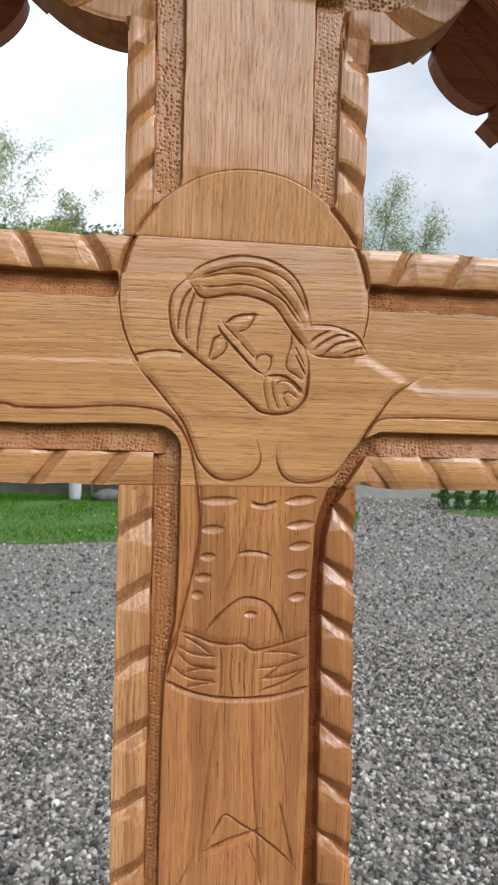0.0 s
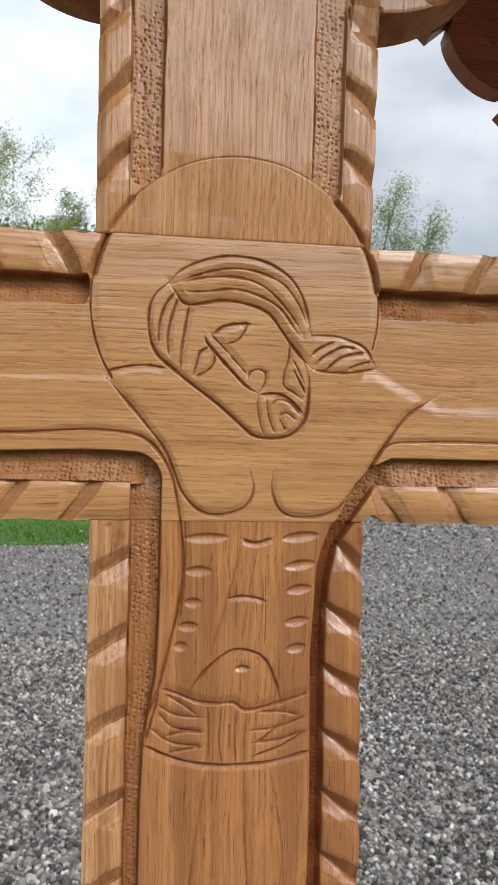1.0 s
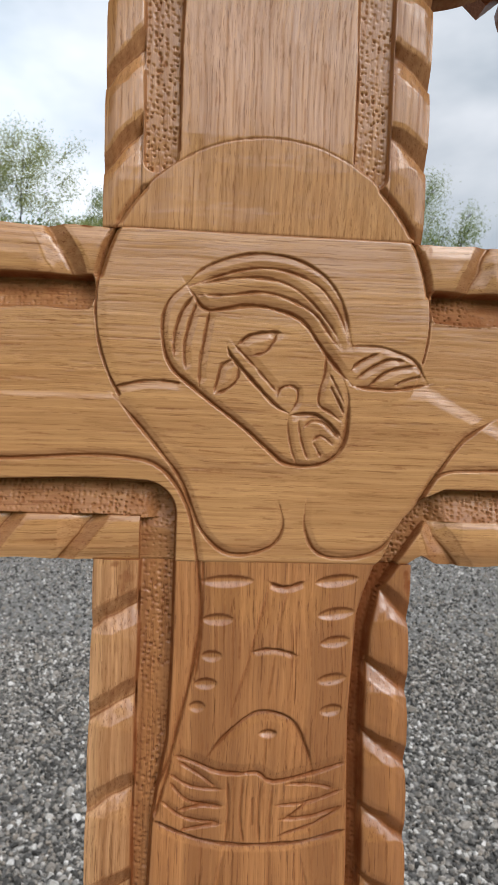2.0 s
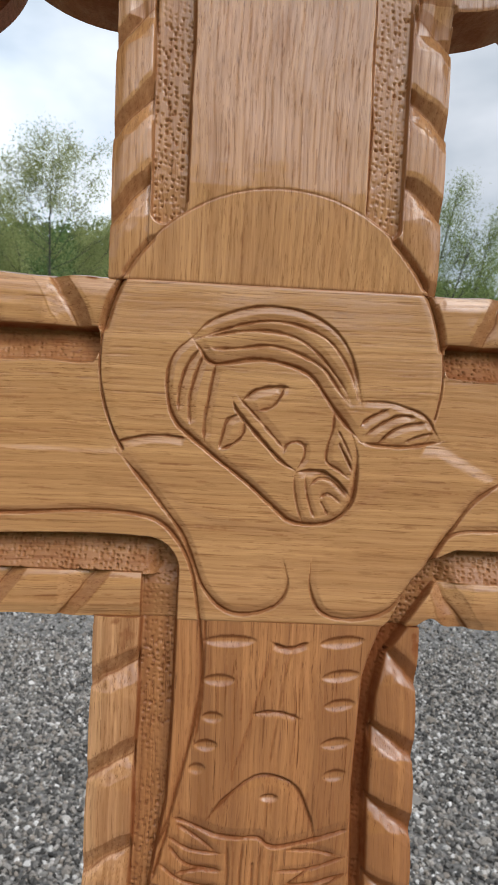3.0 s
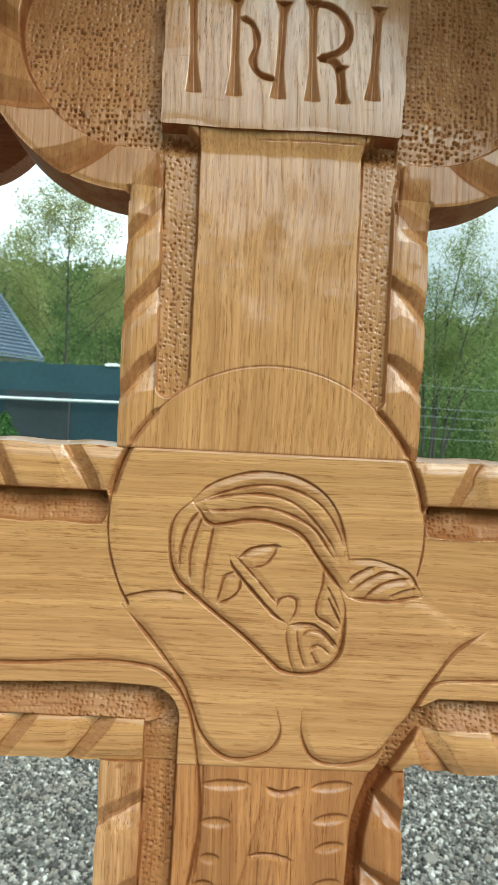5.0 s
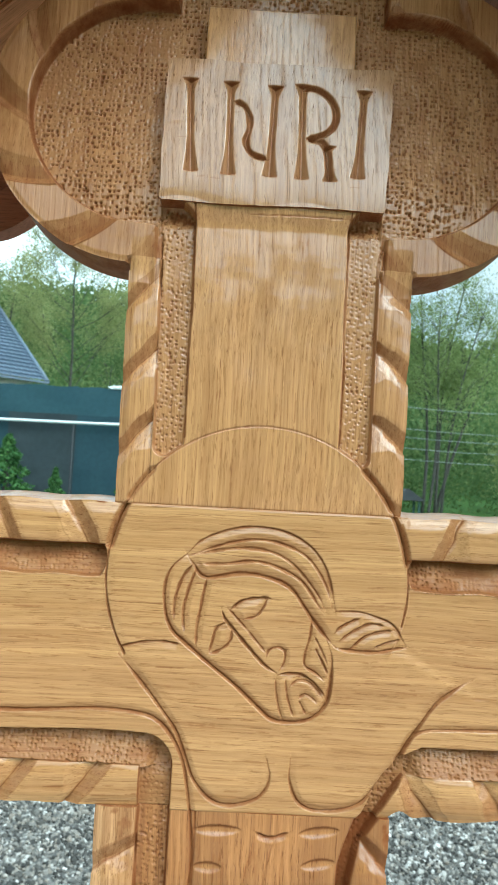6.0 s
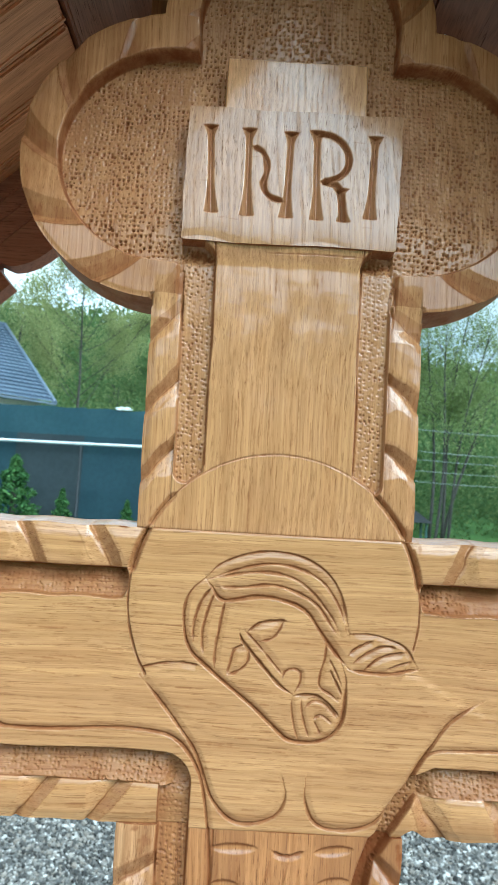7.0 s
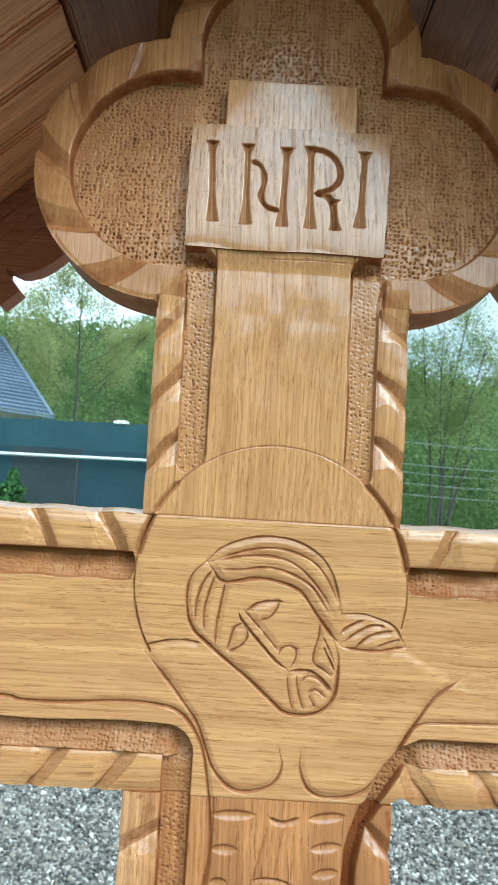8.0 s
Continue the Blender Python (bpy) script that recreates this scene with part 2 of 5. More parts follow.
def gravel_bed():
    m, nt, b, N, L = material("gravel_bed")
    v = mapped(N, L, (1, 1, 1))
    vo = N("ShaderNodeTexVoronoi")
    vo.inputs["Scale"].default_value = 42
    L(v, vo.inputs["Vector"])
    vs = N("ShaderNodeSeparateColor")
    L(vo.outputs["Color"], vs.inputs[0])
    stone = ramp_node(N, L, vs.outputs[0], [(0.0, (0.114, 0.100, 0.085)), (0.45, (0.215, 0.190, 0.161)), (0.8, (0.328, 0.294, 0.252)), (0.97, (0.508, 0.463, 0.407))])
    gap = ramp_node(N, L, vo.outputs["Distance"], [(0.25, (0, 0, 0)), (0.62, (0.75,) * 3)])
    base = mixed(N, L, gap, stone, (0.055, 0.05, 0.045))
    broad = noise_node(N, L, v, 0.9, 3)
    base = mixed(N, L, ramp_node(N, L, broad, [(0.4, (0, 0, 0)), (0.7, (0.28,) * 3)]), base, (0.20, 0.185, 0.165))
    L(base, b.inputs["Base Color"])
    b.inputs["Roughness"].default_value = 0.9
    inv = N("ShaderNodeMath")
    inv.operation, inv.inputs[0].default_value = "SUBTRACT", 1.0
    L(vo.outputs["Distance"], inv.inputs[1])
    bumped(N, L, b, inv.outputs[0], 0.9, 0.012)
    return m


gravel_mat = gravel_bed()
stone_mat = island("gravel_stones", [(0.0, (0.035, 0.030, 0.025)), (0.30, (0.093, 0.082, 0.069)), (0.55, (0.242, 0.216, 0.186)), (0.74, (0.268, 0.219, 0.170)), (0.90, (0.443, 0.403, 0.353)), (1.0, (0.680, 0.629, 0.570))], bump=0.5)
turf_mat = plain("turf", (0.045, 0.10, 0.010), (0.07, 0.14, 0.016), 1.4, 0.95, 0.6, 0.03)
blade_mat = island("grass_blades", [(0.0, (0.036, 0.108, 0.005)), (0.6, (0.060, 0.155, 0.009)), (1.0, (0.11, 0.215, 0.02))], 0.7, 0.35)
leaf_spring = island("spring_leaves", [(0.0, (0.25, 0.27, 0.10)), (0.5, (0.34, 0.36, 0.14)), (1.0, (0.46, 0.46, 0.21))], 0.7, 0.5)
leaf_green = island("green_leaves", [(0.0, (0.17, 0.22, 0.075)), (0.5, (0.24, 0.29, 0.10)), (1.0, (0.34, 0.38, 0.15))], 0.7, 0.5)
leaf_far = island("far_wood_leaves", [(0.0, (0.088, 0.142, 0.050)), (0.5, (0.120, 0.178, 0.060)), (0.85, (0.165, 0.215, 0.074)), (1.0, (0.215, 0.255, 0.09))], 0.8, 0.5)
conifer_mat = island("conifer_needles", [(0.0, (0.035, 0.085, 0.024)), (0.7, (0.075, 0.155, 0.045)), (1.0, (0.13, 0.23, 0.065))], 0.7, 0.2)
bark_mat = plain("bark", (0.050, 0.045, 0.036), (0.085, 0.076, 0.062), 6, 0.95, 0.8, 0.02)
concrete_mat = plain("weathered_concrete", (0.026, 0.022, 0.017), (0.085, 0.076, 0.062), 1.6, 0.9, 0.4, 0.006)
teal_mat = plain("teal_fence_net", (0.030, 0.074, 0.096), (0.043, 0.096, 0.118), 0.9, 0.7, 0.2, 0.003)
teal_upper_mat = plain("teal_upper_net", (0.042, 0.104, 0.128), (0.058, 0.128, 0.150), 0.9, 0.7, 0.2, 0.003)
slate_panel_mat = plain("dull_fence_net", (0.050, 0.068, 0.076), (0.066, 0.084, 0.091), 0.8, 0.75, 0.2, 0.003)
dull_white_mat = plain("dull_pale_plastic", (0.36, 0.37, 0.37), (0.46, 0.47, 0.47), 3, 0.6, 0.1, 0.001)
white_mat = plain("white_plastic", (0.66, 0.68, 0.68), (0.78, 0.80, 0.80), 3, 0.5, 0.1, 0.001)
roof_tile_mat = plain("blue_grey_roof_sheet", (0.086, 0.112, 0.152), (0.122, 0.154, 0.20), 1.1, 0.45, 0.15, 0.002)
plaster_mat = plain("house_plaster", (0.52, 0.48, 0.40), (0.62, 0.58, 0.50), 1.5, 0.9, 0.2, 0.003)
steel_mat = plain("zinc_screw", (0.45, 0.46, 0.48), (0.6, 0.61, 0.63), 300, 0.35, 0.1, 0.0002, 1.0)
wire_mat = plain("pale_cable", (0.22, 0.25, 0.22), (0.30, 0.32, 0.29), 3, 0.5, 0.1, 0.001)
dark_roof_mat = plain("dark_hut_roof", (0.045, 0.045, 0.05), (0.07, 0.068, 0.07), 3, 0.8, 0.2, 0.004)


# ---- mesh tools ----
def np_mesh(name, verts, quads=None, tris=None, smooth=True):
    """A mesh from arrays of places, four-cornered and three-cornered faces."""
    me = bpy.data.meshes.new(name)
    verts = np.asarray(verts, np.float32)
    quads = np.zeros((0, 4), np.int32) if quads is None else np.asarray(quads, np.int32)
    tris = np.zeros((0, 3), np.int32) if tris is None else np.asarray(tris, np.int32)
    me.vertices.add(len(verts))
    me.vertices.foreach_set("co", verts.ravel())
    loops = np.concatenate([quads.ravel(), tris.ravel()])
    me.loops.add(len(loops))
    me.loops.foreach_set("vertex_index", loops)
    me.polygons.add(len(quads) + len(tris))
    total = np.concatenate([np.full(len(quads), 4), np.full(len(tris), 3)]).astype(np.int32)
    me.polygons.foreach_set("loop_start", np.concatenate([[0], np.cumsum(total)[:-1]]).astype(np.int32))
    me.polygons.foreach_set("use_smooth", np.full(len(total), smooth))
    me.update(calc_edges=True)
    return me


def part(name, data, mat, parent=None, label=""):
    """Links a bmesh or mesh as one object under its thing."""
    if isinstance(data, bmesh.types.BMesh):
        me = bpy.data.meshes.new(name)
        data.to_mesh(me)
        data.free()
    else:
        me = data
    if mat is not None and not me.materials:
        me.materials.append(mat)
    ob = new(name, me)
    if parent is not None:
        ob.parent = parent
    if label:
        ob["label"] = label
    return ob


def box(bm, x0, x1, y0, y1, z0, z1, bevel=0.0):
    made = bmesh.ops.create_cube(bm, size=1.0, matrix=Matrix.Translation(((x0 + x1) / 2, (y0 + y1) / 2, (z0 + z1) / 2)) @ Matrix.Diagonal((x1 - x0, y1 - y0, z1 - z0, 1)))
    if bevel:
        edges = list({e for v in made["verts"] for e in v.link_edges})
        bmesh.ops.bevel(bm, geom=edges, offset=bevel, segments=2, affect="EDGES")
    return bm


def boxed(*a, bevel=0.0):
    return box(bmesh.new(), *a, bevel=bevel)


def tube(bm, path, radii, sides=6):
    """A tapered tube along a path."""
    rings = []
    for i, p in enumerate(path):
        p = Vector(p)
        d = (Vector(path[min(i + 1, len(path) - 1)]) - Vector(path[max(i - 1, 0)])).normalized()
        a = d.orthogonal().normalized()
        c = d.cross(a)
        rings.append([bm.verts.new(p + radii[i] * (a * math.cos(2 * math.pi * k / sides) + c * math.sin(2 * math.pi * k / sides))) for k in range(sides)])
    for r0, r1 in zip(rings, rings[1:]):
        for k in range(sides):
            bm.faces.new((r0[k], r0[(k + 1) % sides], r1[(k + 1) % sides], r1[k])).smooth = True
    bm.faces.new(rings[-1])
    bm.faces.new(rings[0][::-1])
    return bm


def ss(a, b, v):
    t = np.clip((v - a) / (b - a), 0, 1)
    return t * t * (3 - 2 * t)


def axis_steps(stops):
    """Grid lines from (start, step) stops to the last stop."""
    out = []
    for (a, step), (b, _) in zip(stops, stops[1:]):
        n = max(1, round((b - a) / step))
        out.extend(a + (b - a) * i / n for i in range(n))
    return np.array(out + [stops[-1][0]])


def lumps(x, z, scale, seed, stretch=1.0):
    """Smooth uneven values about 0, some scale wide (stretch: longer along z)."""
    rng = np.random.default_rng(seed)
    out = np.zeros(np.broadcast(x, z).shape)
    for step, weight in ((scale, 0.7), (scale * 0.47, 0.4)):
        table = rng.normal(0, 1, (64, 64))
        table[63], table[:, 63] = table[0], table[:, 0]
        u, w = x / step + 1000.37, z / (step * stretch) + 1000.71
        i, j = np.floor(u).astype(int), np.floor(w).astype(int)
        a, c = ss(0, 1, u - i), ss(0, 1, w - j)
        i, j = i % 63, j % 63
        out += weight * ((table[i, j] * (1 - a) + table[i + 1, j] * a) * (1 - c) + (table[i, j + 1] * (1 - a) + table[i + 1, j + 1] * a) * c)
    return out


# ---- the cross: relief in millimetres about (0, 1.65 m), height towards the viewer ----
HALO = (3.0, 14.0, 84.0)
LEFT, RIGHT = -79.0, 82.0
ARM_TOP, ARM_LOW = 51.5, -112.0
THICK = 31.0
LOBES = ((-73.5, 280.0), (76.5, 279.0), (1.0, 372.0))


def box_sdf(x, z, x0, x1, z0, z1, r=0.0):
    dx, dz = np.abs(x - (x0 + x1) / 2) - (x1 - x0) / 2 + r, np.abs(z - (z0 + z1) / 2) - (z1 - z0) / 2 + r
    return np.hypot(np.maximum(dx, 0), np.maximum(dz, 0)) + np.minimum(np.maximum(dx, dz), 0) - r


def disc(x, z, c, r):
    return np.hypot(x - c[0], z - c[1]) - r


def spline(points, step=0.8):
    """Points of a smooth line through the given ones."""
    p = np.array(points, float)
    if len(p) == 2:
        return p
    q = np.vstack([2 * p[0] - p[1], p, 2 * p[-1] - p[-2]])
    out = []
    for i in range(1, len(q) - 2):
        n = max(2, int(np.hypot(*(q[i + 1] - q[i])) / step / 3))
        t = np.linspace(0, 1, n, endpoint=False)[:, None]
        out.append(0.5 * (2 * q[i] + (q[i + 1] - q[i - 1]) * t + (2 * q[i - 1] - 5 * q[i] + 4 * q[i + 1] - q[i + 2]) * t ** 2 + (3 * q[i] - q[i - 1] - 3 * q[i + 1] + q[i + 2]) * t ** 3))
    return np.vstack(out + [p[-1:]])


def to_line(x, z, line):
    """Distance to a line, signed side and share of its length."""
    best, side, share = np.full(x.shape, 1e9), np.zeros(x.shape), np.zeros(x.shape)
    seg = np.hypot(*(line[1:] - line[:-1]).T)
    run = np.concatenate([[0], np.cumsum(seg)])
    for i in range(len(seg)):
        a, d = line[i], line[i + 1] - line[i]
        t = np.clip(((x - a[0]) * d[0] + (z - a[1]) * d[1]) / max(seg[i] ** 2, 1e-9), 0, 1)
        ex, ez = x - a[0] - t * d[0], z - a[1] - t * d[1]
        dist = np.hypot(ex, ez)
        m = dist < best
        best[m] = dist[m]
        side[m] = np.sign(d[0] * ez - d[1] * ex)[m]
        share[m] = ((run[i] + t * seg[i]) / run[-1])[m]
    return best, side, share


class Relief:
    """A carved board face: heights, and staining with recess shade, over a grid."""

    def __init__(self, xs, zs):
        self.xs, self.zs = xs, zs
        self.x, self.z = np.meshgrid(xs, zs, indexing="ij")
        self.h = np.zeros_like(self.x)
        self.cut = np.zeros_like(self.x)

    def near(self, line, reach):
        i0, i1 = np.searchsorted(self.xs, [line[:, 0].min() - reach, line[:, 0].max() + reach])
        j0, j1 = np.searchsorted(self.zs, [line[:, 1].min() - reach, line[:, 1].max() + reach])
        return slice(i0, i1), slice(j0, j1)

    def groove(self, points, width=2.2, depth=1.7, bevel=0, taper=0.12, stain_shade=0.72, wide=4.5):
        """A cut along a line; bevel +1 or -1 slopes the wood down to it on one side."""
        line = spline(points)
        box_ = self.near(line, max(width, wide) + 1)
        x, z = self.x[box_], self.z[box_]
        if not x.size:
            return
        d, side, share = to_line(x, z, line)
        d = np.abs(d + 0.13 * lumps(x, z, 3.2, 77))
        ends = np.clip(np.minimum(share, 1 - share) / max(taper, 1e-3), 0.25, 1) if taper else 1.0
        wav = 1 + (0.16 * np.sin(share * 23 + points[0][0]) if width < 4 else 0)
        w = width * 0.48 * ends * wav
        v = np.clip(1 - d / np.maximum(w, 0.2), 0, 1)
        depth = depth * 1.25
        cut = depth * ends * v
        if bevel:
            slope = np.clip(1 - d / wide, 0, 1) * depth * 0.5 * ends
            cut = np.maximum(cut, np.where(side == bevel, slope, 0))
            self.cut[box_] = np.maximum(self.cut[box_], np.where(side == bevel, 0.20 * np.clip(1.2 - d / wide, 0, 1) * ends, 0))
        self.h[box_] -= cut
        # the line is coloured darker, for soaked-in varnish and for the groove's shade
        self.cut[box_] = np.maximum(self.cut[box_], stain_shade * np.clip(2.2 - 2.2 * d / np.maximum(w * 1.3, 0.2), 0, 1))

    def gouge(self, x, z, length, width, depth, turn=0.0):
        """One scoop of a gouge."""
        box_ = self.near(np.array([(x - length, z - length), (x + length, z + length)]), 1)
        u, w = self.x[box_] - x, self.z[box_] - z
        c, s = math.cos(radians(turn)), math.sin(radians(turn))
        a, b = (u * c + w * s) / length * 2, (-u * s + w * c) / width * 2
        side = np.clip(1 - a ** 2, 0, 1) ** 0.6
        low = np.clip(b / np.maximum(side, 0.05), -1.2, 1.2)
        m = np.clip((1 - low) / 0.42, 0, 1) * np.sin(np.clip((low + 1) / 1.25, 0, 1) * math.pi / 2) * side
        self.h[box_] -= depth * 0.9 * m
        # the shadow below each scoop's upper edge is painted in
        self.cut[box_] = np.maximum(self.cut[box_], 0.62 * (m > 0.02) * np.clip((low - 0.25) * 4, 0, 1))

    def spot(self, x, z, wide, tall, stain_shade):
        """A dark patch of uneven outline."""
        d = ((self.x - x) / wide) ** 2 + ((self.z - z) / tall) ** 2 + 0.5 * lumps(self.x, self.z, 2.2, 5)
        self.cut = np.maximum(self.cut, stain_shade * np.clip(1.3 - d, 0, 1))

    def stipple(self, ground, seed, pitch=2.95, rad=(0.55, 1.0), deep=(0.40, 1.1), skip=0.07, shear=0.0, stain_shade=0.8, jitter=0.17):
        """Punched marks over a sunk ground (a mask from 0 to 1)."""
        rng = np.random.default_rng(seed)
        u, w = self.x, self.z + shear * self.x
        u0, w0, rise = u.min(), w.min(), pitch * 1.06
        ni, nj = int((u.max() - u0) / pitch) + 2, int((w.max() - w0) / rise) + 2
        gx, gz = np.meshgrid(u0 + pitch * np.arange(ni), w0 + rise * np.arange(nj), indexing="ij")
        px, pz = gx + rng.normal(0, pitch * jitter, gx.shape), gz + rng.normal(0, pitch * jitter, gx.shape)
        px += 0.9 * np.sin(gz * 0.11)
        dep, size = rng.uniform(*deep, gx.shape), rng.uniform(*rad, gx.shape)
        dep[rng.random(gx.shape) < skip] = 0
        tall = rng.uniform(0.6, 1.35, gx.shape)
        fi, fj = (u - u0) / pitch, (w - w0) / rise
        pit = np.zeros_like(self.x)
        for di in (0, 1):
            for dj in (0, 1):
                i = np.clip(np.floor(fi).astype(int) + di, 0, ni - 1)
                j = np.clip(np.floor(fj).astype(int) + dj, 0, nj - 1)
                d = np.maximum(np.abs(u - px[i, j]), np.abs(w - pz[i, j]) * tall[i, j])
                pit = np.maximum(pit, dep[i, j] * np.clip(2.6 * (1 - d / size[i, j]), 0, 1))
        patch = np.clip(0.85 + 0.45 * lumps(self.x, self.z, 16, seed + 1), 0.25, 1.25)
        pit *= (ground > 0.97) * patch
        self.h -= pit * 1.7 + (ground > 0.97) * 0.045 * lumps(self.x, self.z, 1.9, seed + 2)
        # pits are darkened by their depth, as pooled varnish and as painted shade
        self.cut = np.maximum(self.cut, np.clip(pit * 2.2, 0, 1) * stain_shade)

    def board(self, name, sdf, mat, parent, label="", back=THICK, grain=2, crest=0.0):
        """The board itself: carved front, plain edges and back."""
        xs, zs = self.xs, self.zs
        xc, zc = np.meshgrid((xs[1:] + xs[:-1]) / 2, (zs[1:] + zs[:-1]) / 2, indexing="ij")
        inside = sdf(xc, zc) < 0
        inside[0, :] = inside[-1, :] = False
        inside[:, 0] = inside[:, -1] = False
        ni, nj = self.x.shape
        count = np.zeros((ni, nj), int)
        for a in (0, 1):
            for c in (0, 1):
                count[a:ni - 1 + a, c:nj - 1 + c] += inside
        rim = (count > 0) & (count < 4)
        x, z = self.x.copy(), self.z.copy()
        for _ in range(3):
            rx, rz, e = x[rim], z[rim], 0.05
            d = sdf(rx, rz)
            gx, gz = (sdf(rx + e, rz) - sdf(rx - e, rz)) / (2 * e), (sdf(rx, rz + e) - sdf(rx, rz - e)) / (2 * e)
            n = np.maximum(gx ** 2 + gz ** 2, 0.2)
            x[rim], z[rim] = rx - d * gx / n, rz - d * gz / n
        index = np.full((ni, nj), -1)
        used = count > 0
        index[used] = np.arange(used.sum())
        front = np.stack([x[used], -self.h[used], z[used]], 1)
        i, j = np.nonzero(inside)
        quads = np.stack([index[i, j], index[i + 1, j], index[i + 1, j + 1], index[i, j + 1]], 1)
        # rim edges, each with the wood on its left
        pad = np.pad(inside, 1)
        own = pad[1:-1, 1:-1]
        edges = []
        for di, dj, a, c in ((0, -1, (0, 0), (1, 0)), (1, 0, (1, 0), (1, 1)), (0, 1, (1, 1), (0, 1)), (-1, 0, (0, 1), (0, 0))):
            near = pad[1 + di:pad.shape[0] - 1 + di, 1 + dj:pad.shape[1] - 1 + dj]
            i, j = np.nonzero(own & ~near)
            edges.append(np.stack([index[i + a[0], j + a[1]], index[i + c[0], j + c[1]]], 1))
        edges = np.vstack(edges)
        ids = np.unique(edges)
        local = {int(v): k for k, v in enumerate(ids)}
        n0, nr = len(front), len(ids)
        ring = front[ids]
        top, low = ring.copy(), ring.copy()
        top[:, 1] += 0.02
        low[:, 1] = back
        ea = np.array([local[int(v)] for v in edges[:, 0]])
        eb = np.array([local[int(v)] for v in edges[:, 1]])
        # upper edges rise a little behind the front, on a shallow bevel
        rise = crest * (sdf(ring[:, 0], ring[:, 2] + 0.3) - sdf(ring[:, 0], ring[:, 2] - 0.3) > 0.45)
        mid = ring.copy()
        mid[:, 1] += np.where(rise > 0, 12.0, 6.0)
        mid[:, 2] += rise
        low[:, 2] += rise
        n1, n2 = n0 + nr, n0 + 2 * nr
        sides = np.vstack([np.stack([n0 + eb, n0 + ea, n1 + ea, n1 + eb], 1), np.stack([n1 + eb, n1 + ea, n2 + ea, n2 + eb], 1)])
        after = {int(a): int(b) for a, b in zip(ea, eb)}
        loop, k = [], int(ea[0])
        while k not in loop[:1] and len(loop) <= nr:
            loop.append(k)
            k = after[k]
        loop = loop[::5]
        capv = low[loop]
        from mathutils.geometry import tessellate_polygon
        tris = np.array(tessellate_polygon([[Vector((p[0], p[2], 0)) for p in capv]]))
        verts = np.vstack([front, top, mid, low, capv]) / 1000
        verts[:, 2] += 1.65
        me = np_mesh(name, verts, np.vstack([quads, sides]), tris + n0 + 3 * nr)
        stain_shade = me.attributes.new("cut", "FLOAT", "POINT")
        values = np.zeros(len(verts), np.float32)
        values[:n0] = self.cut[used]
        # end-grain sides are coloured darkest, as staining and as shade of the undersides
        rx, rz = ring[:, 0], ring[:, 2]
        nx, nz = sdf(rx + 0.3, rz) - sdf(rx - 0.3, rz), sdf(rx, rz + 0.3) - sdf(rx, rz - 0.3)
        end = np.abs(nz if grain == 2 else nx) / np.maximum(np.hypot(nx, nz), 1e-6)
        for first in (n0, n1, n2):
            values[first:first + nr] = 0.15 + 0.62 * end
        stain_shade.data.foreach_set("value", values)
        return part(name, me, mat, parent, label)


STAB = dict(pitch=2.6, rad=(0.55, 0.9), deep=(0.3, 0.7), skip=0.08, shear=0.32, stain_shade=0.66, jitter=0.18)
PROFILE_Q = np.array([0, 0.035, 0.20, 0.27, 0.62, 0.80, 0.955, 1.0])
PROFILE_H = np.array([-4.6, -4.4, -0.6, -0.15, -0.1, -0.9, -3.0, -4.6])


def rope(rel, mask, s, u, pitch, phase, slant, seed, flat=0.55, crown=0.5, flare=0.0, tone=0.0):
    """Twisted-cord border; s runs along it, u from its outer (0) to its inner edge (1)."""
    w = s + 1.2 * lumps(s * 1.0, u * 10, 60, seed)
    w = w + 0.9 * lumps(s, u * 24, 11, seed + 40)
    q = (w - phase - slant * u - 2.5 * u * (1 - u)) / pitch
    turn = np.floor(q)
    q = q - turn
    # on some borders the cut face widens from the inner edge to the outer
    k = 1 + flare * (0.55 - 1.15 * np.clip(u, 0, 1))
    q = np.where(q < 0.2 * k, q / k, 0.2 + (q - 0.2 * k) * 0.8 / (1 - 0.2 * k))
    lift = 0.5 * np.sin(turn * 2.3 + seed)
    h = np.interp(q, PROFILE_Q, np.where(PROFILE_Q > 0.7, PROFILE_H * crown, PROFILE_H)) + lift * crown * (q > 0.2) * (q < 0.8)
    # a flat chip taken off each turn near its inner edge, a rounding at the outer
    chip = np.clip((u - 0.50) * 6.0 + (q - 0.78) * 16, 0, 5) * (q > 0.45)
    h = h - flat * chip
    h = h - (0.6 + 2.0 * crown) * (1 - ss(0.0, 0.30, u)) * (0.35 + 0.65 * crown) - 0.9 * crown * ss(0.86, 1.0, u)
    h = h - 1.5 * crown * np.clip((np.abs(u - 0.5) - 0.12) / 0.38, 0, 1) ** 2 + 0.16 * crown * lumps(s, u * 24, 7, seed + 50) - 0.35 * lift * ss(0.3, 0.9, q) * (u - 0.4)
    # creases and cut faces coloured dark: stained end grain plus painted shade
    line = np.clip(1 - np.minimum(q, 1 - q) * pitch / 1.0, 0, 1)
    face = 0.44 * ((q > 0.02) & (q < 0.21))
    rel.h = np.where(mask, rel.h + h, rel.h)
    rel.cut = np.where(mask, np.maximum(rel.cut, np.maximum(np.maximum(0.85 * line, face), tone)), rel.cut)


